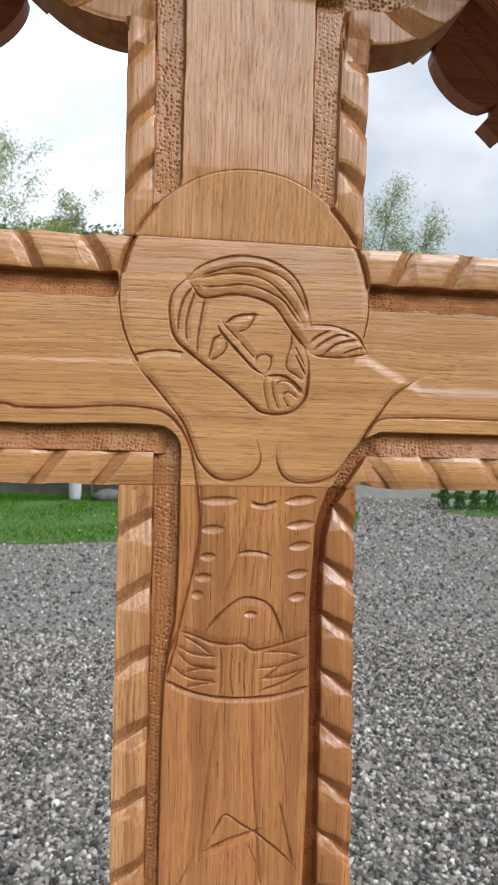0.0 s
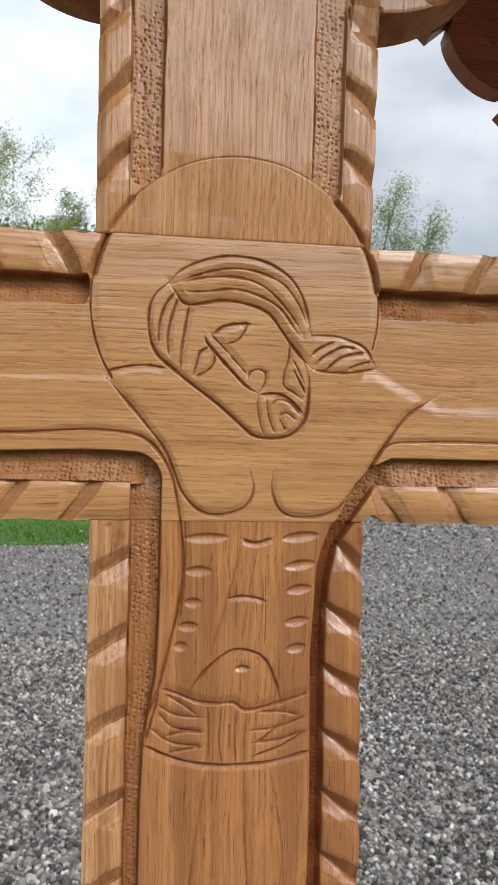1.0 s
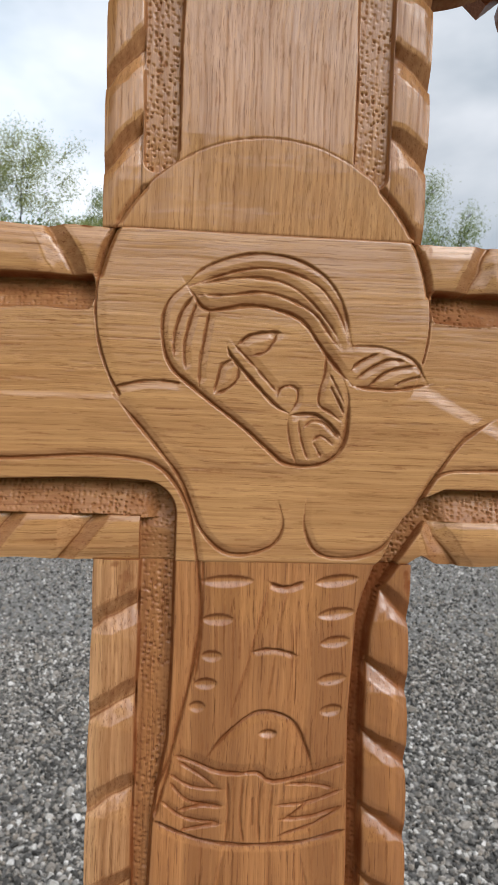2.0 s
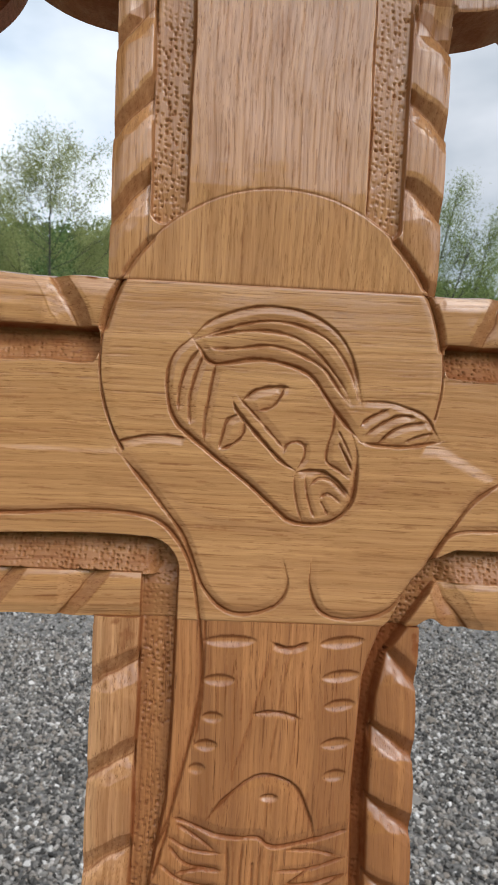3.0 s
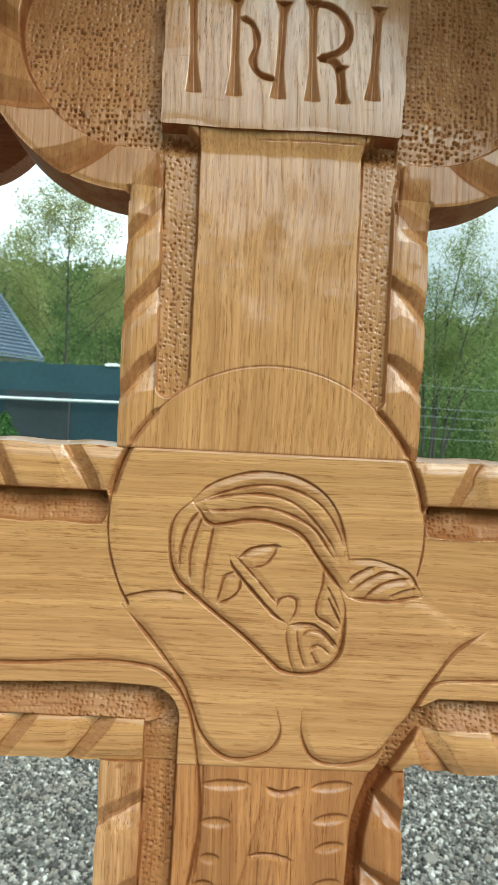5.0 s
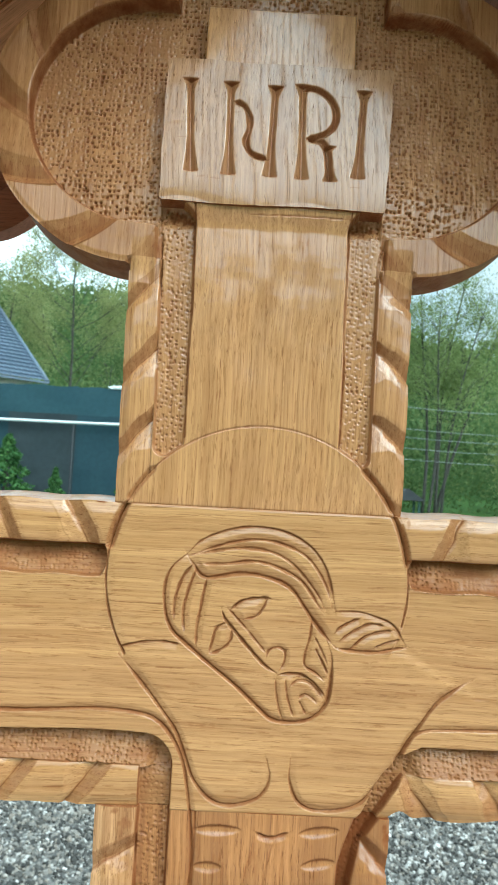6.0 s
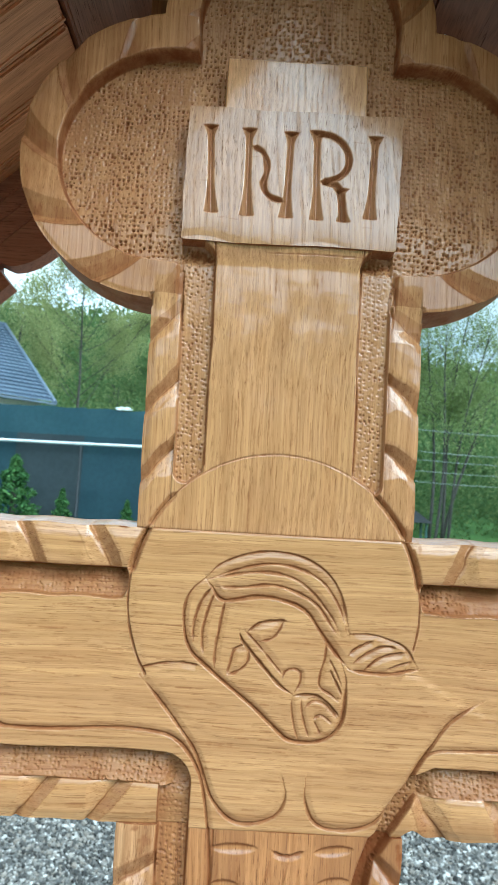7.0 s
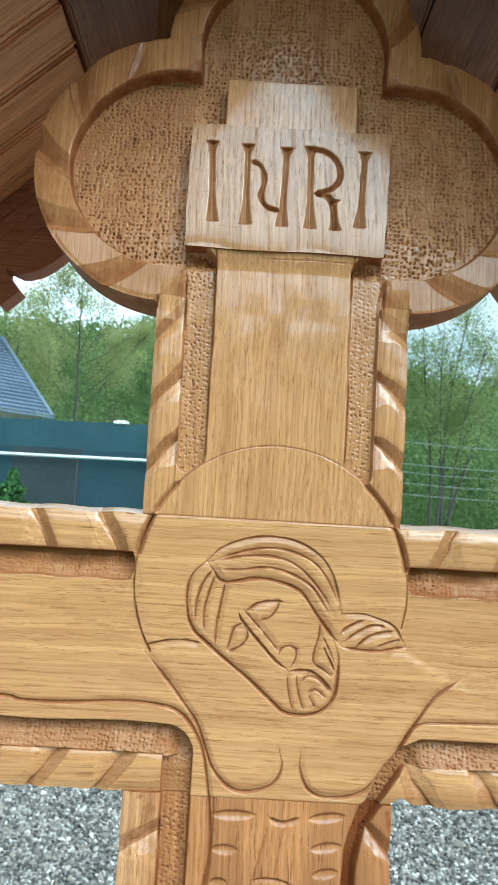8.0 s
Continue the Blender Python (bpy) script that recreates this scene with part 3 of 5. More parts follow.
def chipped(rel, mask, s, u, pitch, phase, slant, seed, fade=1.0, tone=0.0):
    """Flat border chipped into long pale facets with darker wedge cuts between; s along it, u from its outer (0) to its inner edge (1)."""
    w = s + 1.6 * lumps(s, u * 10, 60, seed)
    q = (w - phase - slant * u) / pitch
    turn = np.floor(q)
    q = q - turn
    wedge = np.interp(q, [0, 0.11, 0.30, 0.42, 1], [0, 1, 0.55, 0, 0]) * (1.15 - 0.75 * u)
    tilt = 0.9 * np.sin(turn * 2.1 + seed) * (u - 0.5) + 0.8 * (0.7 - q) * (q > 0.42)
    h = (-3.4 * wedge + tilt) * fade - 0.5 * (1 - ss(0.0, 0.12, u))
    # wedge facets coloured darker, as staining and as the dark roof reflected there
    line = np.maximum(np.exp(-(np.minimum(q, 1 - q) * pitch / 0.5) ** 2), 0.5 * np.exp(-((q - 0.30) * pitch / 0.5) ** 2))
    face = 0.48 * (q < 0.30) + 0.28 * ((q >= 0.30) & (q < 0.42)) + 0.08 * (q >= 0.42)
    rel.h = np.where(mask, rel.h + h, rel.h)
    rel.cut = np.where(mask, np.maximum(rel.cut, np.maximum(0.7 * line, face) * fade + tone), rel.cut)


def sink(rel, d, depth, wall=1.0, soft=None, stain_shade=0.92):
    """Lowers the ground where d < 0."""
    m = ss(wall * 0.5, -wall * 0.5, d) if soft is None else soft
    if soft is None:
        # walls get dark colour, part staining, part shade of faces turned downward
        rel.cut = np.maximum(rel.cut, stain_shade * np.exp(-((d + 0.2) / (wall * 0.62)) ** 4))
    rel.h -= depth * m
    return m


cross = tagged(new("carved_wooden_cross"), "tall varnished oak cross carved with a figure and cord borders", "cross")


def crossbeam():
    r = Relief(axis_steps([(-332, 3), (-190, 1.2), (-158, 0.6), (-126, 0.46), (128, 0.6), (152, 1.2), (195, 3), (335, 3)]), axis_steps([(ARM_LOW - 1.5, 0.46), (ARM_TOP + 1.5, 0.46)]))
    x, z = r.x, r.z
    halo = disc(x, z, HALO, HALO[2])
    # grounds of the arms
    up = np.maximum(np.maximum(z - 27.5, 11.2 - z), -halo + 0.5)
    up_end = 0.5 - halo + 3.0 * (np.exp(-np.abs(27.5 - z) / 3) + np.exp(-np.abs(z - 11) / 3))
    up_m = ss(0.6, -0.6, np.maximum(z - 27.5, up_end)) * ss(10.3, 11.7, z + 0.5 * np.sin(x / 5.3))
    turn_l = np.where((x < -56) & (z < -90), np.maximum(x + 56, z + 90) * -1, box_sdf(x, z, -600, -38.5, -600, -72.8 + 0.8 * np.sin(x / 17), 16))
    low_in = np.interp(z, [-112, -109, -89, -78, -73, -72.9], [63, 66, 76, 87, 98, 400])
    low_out = np.interp(z, [-112, -111, -102, -92, -90, -89.9], [74, 74, 80, 87, 89, 900])
    turn_r = np.maximum(np.maximum((low_in - x) * 0.8, (x - low_out) * 0.8), z + 73.4)
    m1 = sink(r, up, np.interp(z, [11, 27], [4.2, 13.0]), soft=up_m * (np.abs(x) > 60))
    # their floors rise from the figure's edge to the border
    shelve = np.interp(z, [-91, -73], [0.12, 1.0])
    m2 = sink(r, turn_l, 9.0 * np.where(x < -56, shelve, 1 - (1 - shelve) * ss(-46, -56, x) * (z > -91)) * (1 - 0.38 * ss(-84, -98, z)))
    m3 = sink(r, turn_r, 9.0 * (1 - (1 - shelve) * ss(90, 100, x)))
    ground = np.maximum(np.maximum(ss(0.02, 0.10, m1), m2), m3)
    # cord borders
    left, right = x < 0, x >= 0
    ub = (ARM_TOP - z) / (ARM_TOP - 27.5)
    lb = (z - ARM_LOW) / 22.0
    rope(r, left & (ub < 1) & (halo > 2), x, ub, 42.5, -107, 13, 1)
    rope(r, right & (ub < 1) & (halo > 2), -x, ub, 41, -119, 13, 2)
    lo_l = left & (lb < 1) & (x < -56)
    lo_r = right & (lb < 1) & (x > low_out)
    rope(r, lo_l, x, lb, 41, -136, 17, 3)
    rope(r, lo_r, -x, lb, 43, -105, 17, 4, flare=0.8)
    # arms of the figure and their edge strips
    flat = (halo > 0) & (ground < 0.05) & (z < 12) & (z > -63)
    r.h += np.where(flat & left, -0.4 * ss(-33.5, -30.3, z), 0) * ss(0, 1.5, halo)
    r.h += np.where(flat & right, -1.1 * ss(-7, 2, z + 22 + np.clip(x - 86, 0, 40) * 0.5), 0) * ss(0, 1.5, halo)
    r.h += np.where(halo < 0, 0.5 * ss(0, -6, halo), 0)
    r.h += 0.30 * lumps(x, z, 50, 11) + 0.055 * lumps(z, x, 9, 12, 3.0)
    # arm grounds darkened, for red-brown varnish and for the shade they lie in
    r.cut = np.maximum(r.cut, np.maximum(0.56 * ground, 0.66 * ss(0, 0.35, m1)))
    # painted shadow line along the underside of the upper border
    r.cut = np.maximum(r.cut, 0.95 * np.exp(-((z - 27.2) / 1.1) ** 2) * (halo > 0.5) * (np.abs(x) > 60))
    r.stipple(ground, 21, **STAB)
    g = r.groove
    # halo edge: thin, with a broad cut beside each border
    arc = lambda a0, a1, n=14: [(HALO[0] + HALO[2] * math.cos(radians(a)), HALO[1] + HALO[2] * math.sin(radians(a))) for a in np.linspace(a0, a1, n)]  # noqa: E731
    g(arc(152, 212), 1.6, 1.7, taper=0)
    g(arc(29, -16), 1.5, 1.5, taper=0)
    g(arc(153, 170), 6.0, 3.2, taper=0, stain_shade=0.5)
    g(arc(27.5, 8), 5.5, 3.0, taper=0, stain_shade=0.5)
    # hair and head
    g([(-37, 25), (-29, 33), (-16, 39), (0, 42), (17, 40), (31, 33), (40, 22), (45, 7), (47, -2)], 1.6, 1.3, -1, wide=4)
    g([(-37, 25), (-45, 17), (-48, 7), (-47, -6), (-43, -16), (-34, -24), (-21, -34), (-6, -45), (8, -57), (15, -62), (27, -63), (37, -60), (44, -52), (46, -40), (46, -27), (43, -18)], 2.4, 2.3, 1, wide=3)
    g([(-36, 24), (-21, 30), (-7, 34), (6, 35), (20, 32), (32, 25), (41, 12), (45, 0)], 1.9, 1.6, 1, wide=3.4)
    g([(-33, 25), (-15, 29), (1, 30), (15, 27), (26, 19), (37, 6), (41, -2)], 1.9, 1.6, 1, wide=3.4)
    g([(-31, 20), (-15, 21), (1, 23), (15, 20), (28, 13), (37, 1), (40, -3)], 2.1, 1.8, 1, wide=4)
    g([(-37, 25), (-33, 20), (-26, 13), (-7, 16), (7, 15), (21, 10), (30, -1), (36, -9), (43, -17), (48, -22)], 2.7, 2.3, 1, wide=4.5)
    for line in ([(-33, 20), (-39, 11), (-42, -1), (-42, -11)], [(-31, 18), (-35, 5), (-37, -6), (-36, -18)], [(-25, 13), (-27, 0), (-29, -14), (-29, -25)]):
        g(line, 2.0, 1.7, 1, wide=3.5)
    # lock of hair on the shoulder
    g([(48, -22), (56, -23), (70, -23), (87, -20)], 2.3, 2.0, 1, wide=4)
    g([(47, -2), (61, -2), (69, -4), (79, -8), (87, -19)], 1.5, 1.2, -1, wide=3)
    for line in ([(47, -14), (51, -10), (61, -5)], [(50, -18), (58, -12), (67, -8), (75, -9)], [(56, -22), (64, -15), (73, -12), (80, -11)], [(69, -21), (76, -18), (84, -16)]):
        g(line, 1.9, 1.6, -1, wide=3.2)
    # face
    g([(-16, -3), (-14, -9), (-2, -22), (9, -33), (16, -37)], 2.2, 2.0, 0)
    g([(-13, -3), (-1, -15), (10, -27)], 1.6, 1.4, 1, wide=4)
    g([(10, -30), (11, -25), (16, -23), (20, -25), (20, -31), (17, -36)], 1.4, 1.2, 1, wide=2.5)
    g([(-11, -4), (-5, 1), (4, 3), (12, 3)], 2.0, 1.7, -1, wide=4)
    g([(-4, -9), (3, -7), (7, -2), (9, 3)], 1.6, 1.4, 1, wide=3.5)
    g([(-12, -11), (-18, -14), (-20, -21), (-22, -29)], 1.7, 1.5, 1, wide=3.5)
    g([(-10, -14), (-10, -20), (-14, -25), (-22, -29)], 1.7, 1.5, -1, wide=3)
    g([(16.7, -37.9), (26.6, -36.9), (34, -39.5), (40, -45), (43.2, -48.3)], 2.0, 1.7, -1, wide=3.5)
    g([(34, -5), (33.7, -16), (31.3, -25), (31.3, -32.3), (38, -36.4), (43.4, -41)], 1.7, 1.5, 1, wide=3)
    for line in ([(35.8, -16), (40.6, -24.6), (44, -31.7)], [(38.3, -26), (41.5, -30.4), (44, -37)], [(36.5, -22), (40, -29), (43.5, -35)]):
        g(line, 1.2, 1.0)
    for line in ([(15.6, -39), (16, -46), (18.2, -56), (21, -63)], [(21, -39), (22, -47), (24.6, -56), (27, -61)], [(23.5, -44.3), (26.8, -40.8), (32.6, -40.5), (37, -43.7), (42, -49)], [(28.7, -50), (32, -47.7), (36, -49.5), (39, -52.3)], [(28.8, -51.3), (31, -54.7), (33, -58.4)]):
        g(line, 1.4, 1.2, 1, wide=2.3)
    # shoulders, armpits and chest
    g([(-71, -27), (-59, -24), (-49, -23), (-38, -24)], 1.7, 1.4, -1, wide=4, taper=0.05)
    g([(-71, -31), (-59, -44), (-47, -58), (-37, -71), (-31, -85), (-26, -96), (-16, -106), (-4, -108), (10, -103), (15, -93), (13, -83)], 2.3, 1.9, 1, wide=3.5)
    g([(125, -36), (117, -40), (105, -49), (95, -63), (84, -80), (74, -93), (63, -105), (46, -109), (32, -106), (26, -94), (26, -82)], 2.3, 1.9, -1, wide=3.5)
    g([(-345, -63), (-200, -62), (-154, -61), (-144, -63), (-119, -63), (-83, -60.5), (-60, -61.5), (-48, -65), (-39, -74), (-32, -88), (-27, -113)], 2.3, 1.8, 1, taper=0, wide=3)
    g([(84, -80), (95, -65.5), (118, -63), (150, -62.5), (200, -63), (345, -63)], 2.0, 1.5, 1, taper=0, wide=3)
    # drying checks in the wood
    rng = random.Random(5)
    for _ in range(210):
        a, c, ln = rng.uniform(-170, 140), rng.uniform(-108, 26), rng.uniform(6, 30)
        tilt = 0.05 * math.sin(c / 31) + rng.uniform(-0.03, 0.03)
        g([(a, c), (a + ln / 2, c + tilt * ln / 2 + rng.uniform(-0.4, 0.4)), (a + ln, c + tilt * ln)], 0.9, 0.10, stain_shade=rng.uniform(0.2, 0.55), taper=0.35)
    joint = np.minimum(np.abs(z - ARM_TOP) + 9 * (np.abs(x - 1.5) > 80.5), np.abs(z - ARM_LOW) + 9 * (np.abs(x - 1.5) > 80.5))
    r.h -= 0.5 * np.exp(-(joint / 0.5) ** 2)
    r.cut = np.maximum(r.cut, 0.5 * np.exp(-(joint / 0.5) ** 2))
    outline = lambda a, c: box_sdf(a, c, -330, 333, ARM_LOW, ARM_TOP, 0.0) + 0.5 * np.sin(a / 6.6) * (np.abs(a - 1.5) > 84) + 7.0 * np.exp(-((a - 86.5) / 4.5) ** 2 - ((c + 112) / 7) ** 2)  # noqa: E731
    for spot in ((-86, 51.5, 3.5, 0.9, 0.95), (86, 48, 1.2, 3, 0.5)):
        r.spot(*spot)
    r.board("crossbeam", outline, oak_x, cross, "oak crossbeam carved with a bowed haloed head", grain=0, crest=3.1)


def lower_post():
    r = Relief(axis_steps([(LEFT - 2, 0.6), (RIGHT + 4, 0.6)]), axis_steps([(-1650, 6), (-420, 3), (-400, 0.6), (ARM_LOW + 1.5, 0.6)]))
    x, z = r.x, r.z
    # sunk grounds beside the body
    in_l = np.interp(z, [-400, -277, -242, -227, -201, -165], [-47, -47, -46, -44, -39.5, -38.5])
    chan_l = np.maximum(-55.5 - x + 0.3 * np.sin(z / 9), x - in_l)
    in_r = np.interp(z, [-380, -316, -259, -190, -164, -137, -125, -112], [51, 53, 53, 51.5, 53, 54.5, 58, 63])
    out_r = np.interp(z, [-380, -259, -183, -145, -125, -110], [59.5, 59.5, 58.5, 60.5, 65.5, 76])
    chan_r = np.maximum(in_r - x, x - out_r)
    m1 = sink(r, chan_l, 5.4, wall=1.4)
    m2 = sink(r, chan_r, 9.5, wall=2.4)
    ul, ur = (x - LEFT) / (-55.5 - LEFT), (RIGHT - x) / np.maximum(RIGHT - out_r, 4)
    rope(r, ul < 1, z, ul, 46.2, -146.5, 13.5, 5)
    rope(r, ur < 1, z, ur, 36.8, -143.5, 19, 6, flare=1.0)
    r.h += 0.32 * lumps(x, z, 45, 13) + 0.055 * lumps(x, z, 8, 14, 3.0)
    # the trunk swells a little between the grounds
    mid = ss(-30, -8, x) * ss(50, 34, x)
    r.h += 1.3 * mid * ss(-230, -200, z) * ss(-118, -150, z)
    # the right channel's shade is coloured in along with its reddish staining
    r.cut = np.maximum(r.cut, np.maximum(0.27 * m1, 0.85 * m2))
    r.stipple(np.maximum(m1, m2), 31, **STAB)
    g = r.groove
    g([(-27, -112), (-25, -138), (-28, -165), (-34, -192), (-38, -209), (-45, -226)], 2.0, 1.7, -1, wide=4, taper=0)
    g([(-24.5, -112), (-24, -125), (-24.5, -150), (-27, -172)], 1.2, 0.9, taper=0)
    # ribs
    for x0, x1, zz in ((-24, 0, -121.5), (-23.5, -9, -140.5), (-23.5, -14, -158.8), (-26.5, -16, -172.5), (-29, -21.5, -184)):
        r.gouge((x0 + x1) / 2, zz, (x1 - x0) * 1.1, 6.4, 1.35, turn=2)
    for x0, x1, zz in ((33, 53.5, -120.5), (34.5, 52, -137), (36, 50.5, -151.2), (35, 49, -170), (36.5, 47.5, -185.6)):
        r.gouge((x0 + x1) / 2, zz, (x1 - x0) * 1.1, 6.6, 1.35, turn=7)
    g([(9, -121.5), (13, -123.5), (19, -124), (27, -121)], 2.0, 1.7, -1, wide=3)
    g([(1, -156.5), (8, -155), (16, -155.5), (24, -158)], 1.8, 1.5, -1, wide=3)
    g([(9, -124), (4, -143), (1, -156), (-3, -170), (-8, -186)], 1.6, 0.9, 1, wide=4, stain_shade=0.4)
    g([(19, -125), (15, -140), (13, -156)], 1.2, 0.6, stain_shade=0.3)
    g([(13, -157), (10, -180)], 1.2, 0.6, stain_shade=0.3)
    g([(24, -158), (23, -180)], 1.0, 0.5, stain_shade=0.3)
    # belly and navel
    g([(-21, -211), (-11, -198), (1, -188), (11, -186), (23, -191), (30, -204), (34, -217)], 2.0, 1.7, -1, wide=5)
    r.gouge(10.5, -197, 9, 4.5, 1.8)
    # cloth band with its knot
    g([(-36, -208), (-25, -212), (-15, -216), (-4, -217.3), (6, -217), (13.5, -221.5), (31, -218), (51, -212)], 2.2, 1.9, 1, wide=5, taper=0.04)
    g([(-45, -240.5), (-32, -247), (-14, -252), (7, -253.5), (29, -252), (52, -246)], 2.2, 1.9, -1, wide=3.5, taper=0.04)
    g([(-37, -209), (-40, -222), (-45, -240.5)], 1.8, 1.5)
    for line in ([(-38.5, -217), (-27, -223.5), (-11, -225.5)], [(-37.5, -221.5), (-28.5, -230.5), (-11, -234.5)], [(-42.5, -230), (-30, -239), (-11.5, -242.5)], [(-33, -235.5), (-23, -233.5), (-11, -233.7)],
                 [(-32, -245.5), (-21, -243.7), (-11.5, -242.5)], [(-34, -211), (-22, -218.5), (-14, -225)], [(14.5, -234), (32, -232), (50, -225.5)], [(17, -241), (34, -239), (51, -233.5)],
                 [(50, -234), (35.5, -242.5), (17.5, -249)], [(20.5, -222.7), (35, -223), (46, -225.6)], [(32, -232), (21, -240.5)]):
        g(line, 1.6, 1.3, 1, wide=3)
    for line in ([(-9, -219), (-8, -236), (-9, -253)], [(-1, -220), (-2, -238), (0, -253)], [(8, -221), (7, -236), (8, -253)], [(14, -223), (13, -238), (13, -254)], [(4, -228), (4, -244)]):
        g(line, 1.5, 1.1, stain_shade=0.5)
    # folds and knees
    g([(-9, -254), (-14, -288), (-18, -329), (-22, -372)], 5.5, 1.6, 1, wide=7, stain_shade=0.22)
    g([(13, -255), (14, -296), (18, -340), (22, -385)], 3.2, 1.4, 1, wide=6, stain_shade=0.25)
    g([(30, -262), (36, -300), (38, -330)], 1.6, 0.7, stain_shade=0.3)
    g([(33, -322), (40, -352), (44, -368)], 1.7, 1.2, stain_shade=0.5)
    g([(-16, -354.5), (-2, -348), (8, -345), (21, -341)], 2.5, 2.3, -1, wide=5)
    g([(-15, -350), (-9, -339), (-3, -331), (8, -338), (19, -345), (34, -357), (48, -371)], 1.8, 1.5, taper=0.2)
    g([(12, -350), (18, -364), (22, -380)], 1.4, 1.0, stain_shade=0.4)
    g([(-26, -362), (-36, -382), (-42, -400)], 1.5, 1.0, stain_shade=0.4)
    rng = random.Random(8)
    for _ in range(120):
        a, c, ln = rng.uniform(-42, 50), rng.uniform(-385, -118), rng.uniform(8, 36)
        g([(a, c), (a + rng.uniform(-0.6, 0.6), c - ln / 2), (a + rng.uniform(-1, 1), c - ln)], 0.9, 0.08, stain_shade=rng.uniform(0.2, 0.5), taper=0.35)
    outline = lambda a, c: box_sdf(a, c, LEFT + 0.6, RIGHT - 0.6 + 2.2 * ss(-130, -330, c), -1640, ARM_LOW - 0.01, 0.0) + (c < -116) * np.where(a > 0, 0.22 * np.sin((c + 144) / 36.7 * 2 * np.pi + 0.6), 0.15 * np.sin((c + 150) / 45.5 * 2 * np.pi))  # noqa: E731
    for spot in ((-68, -114, 2.5, 1.6, 0.8), (-62, -120, 4, 3, 0.5), (-64, -126, 1.6, 4, 0.45), (80, -123, 2.2, 4, 0.9), (79, -118, 1.5, 5, 0.8)):
        r.spot(*spot)
    r.board("lower_post", outline, oak_low, cross, "warmer brown oak post carved with a torso")


def upper_post():
    r = Relief(axis_steps([(-171, 0.57), (-64, 0.5), (66, 0.57), (173, 0.5)]), axis_steps([(ARM_TOP - 1.5, 0.5), (235, 0.57), (425, 1.5), (460, 1.5)]))
    x, z = r.x, r.z
    inner = np.minimum(np.minimum(disc(x, z, LOBES[0], 70), disc(x, z, LOBES[1], 69.5)), disc(x, z, LOBES[2], 63.5))
    inner = np.minimum(inner, box_sdf(x, z, -61.5, 63.5, 205, 370))
    chan = np.minimum(box_sdf(x, z, -59.5 - np.clip((z - 90) / 130, 0, 1) * 2, -42, 79, 260, 6), box_sdf(x, z, 44.5, 62, 77, 260, 6))
    arch = disc(x, z, HALO, HALO[2])
    run = np.where(z < 250, np.maximum(chan, 0.8 - arch), 99)
    # the corner between channel and lobe is worn round
    ground_d = np.minimum(inner, run) - 3.2 * np.exp(-np.abs(inner - run) / 5) * (z < 232) * (z > 180)
    lift = np.interp(z, [52, 98, 233, 265, 350, 460], [0, 3.9, 10.2, 5.5, 0, -2]) * (1 - 0.5 * np.clip((np.abs(x - 1.5) - 60) / 60, 0, 1))
    r.h += lift
    deep = np.interp(z, [222, 262, 310, 350], [4.5, 7, 11, 13]) + 4.0 * np.exp(-((z - 216) / 6) ** 2) * (np.abs(x) < 63)
    m = sink(r, ground_d, deep, wall=1.4, stain_shade=np.where(z > 212, 0.95, 0.5))
    # middle panel, rising towards the plate
    flare = 8.0 * np.clip((z - 209) / 12, 0, 1) ** 2.4
    panel = np.maximum(box_sdf(x, z, -42.5 - flare, 43.6 + flare, 30, 231, 0.0), -arch)
    pm = ss(0.7, -0.7, panel + 0.5 * np.sin(z / 8) * 0.4)
    r.cut *= 1 - pm
    r.h += pm * (deep * m + 0.8 * np.clip((z - 88) / 134, 0, 1) + 2.6 * ss(207, 221, z))
    cap = box_sdf(x, z, -43.5, 44.5, 296, 344.5, 1)
    cm = ss(0.7, -0.7, cap)
    r.cut *= 1 - cm
    r.h += cm * (deep * m + np.interp(z, [300, 345], [3.6, 1.6]))
    ground = m * (1 - pm) * (1 - cm)
    # cord borders of the shaft and round the lobes
    shaft = z < 190
    done = np.zeros(x.shape, bool)
    ul, ur = (x - LEFT) / (-60.0 - LEFT), (RIGHT - x) / (RIGHT - 62.5)
    done |= shaft & ((ul < 1) | (ur < 1))
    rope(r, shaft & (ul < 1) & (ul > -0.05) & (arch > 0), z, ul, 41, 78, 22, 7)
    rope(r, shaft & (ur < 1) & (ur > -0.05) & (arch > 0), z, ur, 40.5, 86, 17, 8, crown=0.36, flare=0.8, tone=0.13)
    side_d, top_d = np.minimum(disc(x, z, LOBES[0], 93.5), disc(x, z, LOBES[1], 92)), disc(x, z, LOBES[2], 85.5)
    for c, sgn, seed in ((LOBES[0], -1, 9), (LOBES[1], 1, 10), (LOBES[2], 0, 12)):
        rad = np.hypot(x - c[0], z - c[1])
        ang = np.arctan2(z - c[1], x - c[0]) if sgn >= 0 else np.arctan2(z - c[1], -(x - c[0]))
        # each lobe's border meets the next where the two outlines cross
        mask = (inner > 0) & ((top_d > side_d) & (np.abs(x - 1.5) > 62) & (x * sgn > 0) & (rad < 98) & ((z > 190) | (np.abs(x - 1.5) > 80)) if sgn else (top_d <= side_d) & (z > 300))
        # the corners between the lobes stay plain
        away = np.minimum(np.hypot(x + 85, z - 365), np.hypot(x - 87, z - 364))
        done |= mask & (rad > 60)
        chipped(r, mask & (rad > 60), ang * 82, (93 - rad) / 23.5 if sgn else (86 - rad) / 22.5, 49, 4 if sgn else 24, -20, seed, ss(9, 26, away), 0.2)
    plain_edge = (ground_d > 0) & ~done & (pm < 0.5) & (z > 185)
    r.h -= np.where(plain_edge, 2.4, 0)
    # the shaft borders run smoothly into those of the lobes
    j0, j1 = np.searchsorted(r.zs, [176, 204])
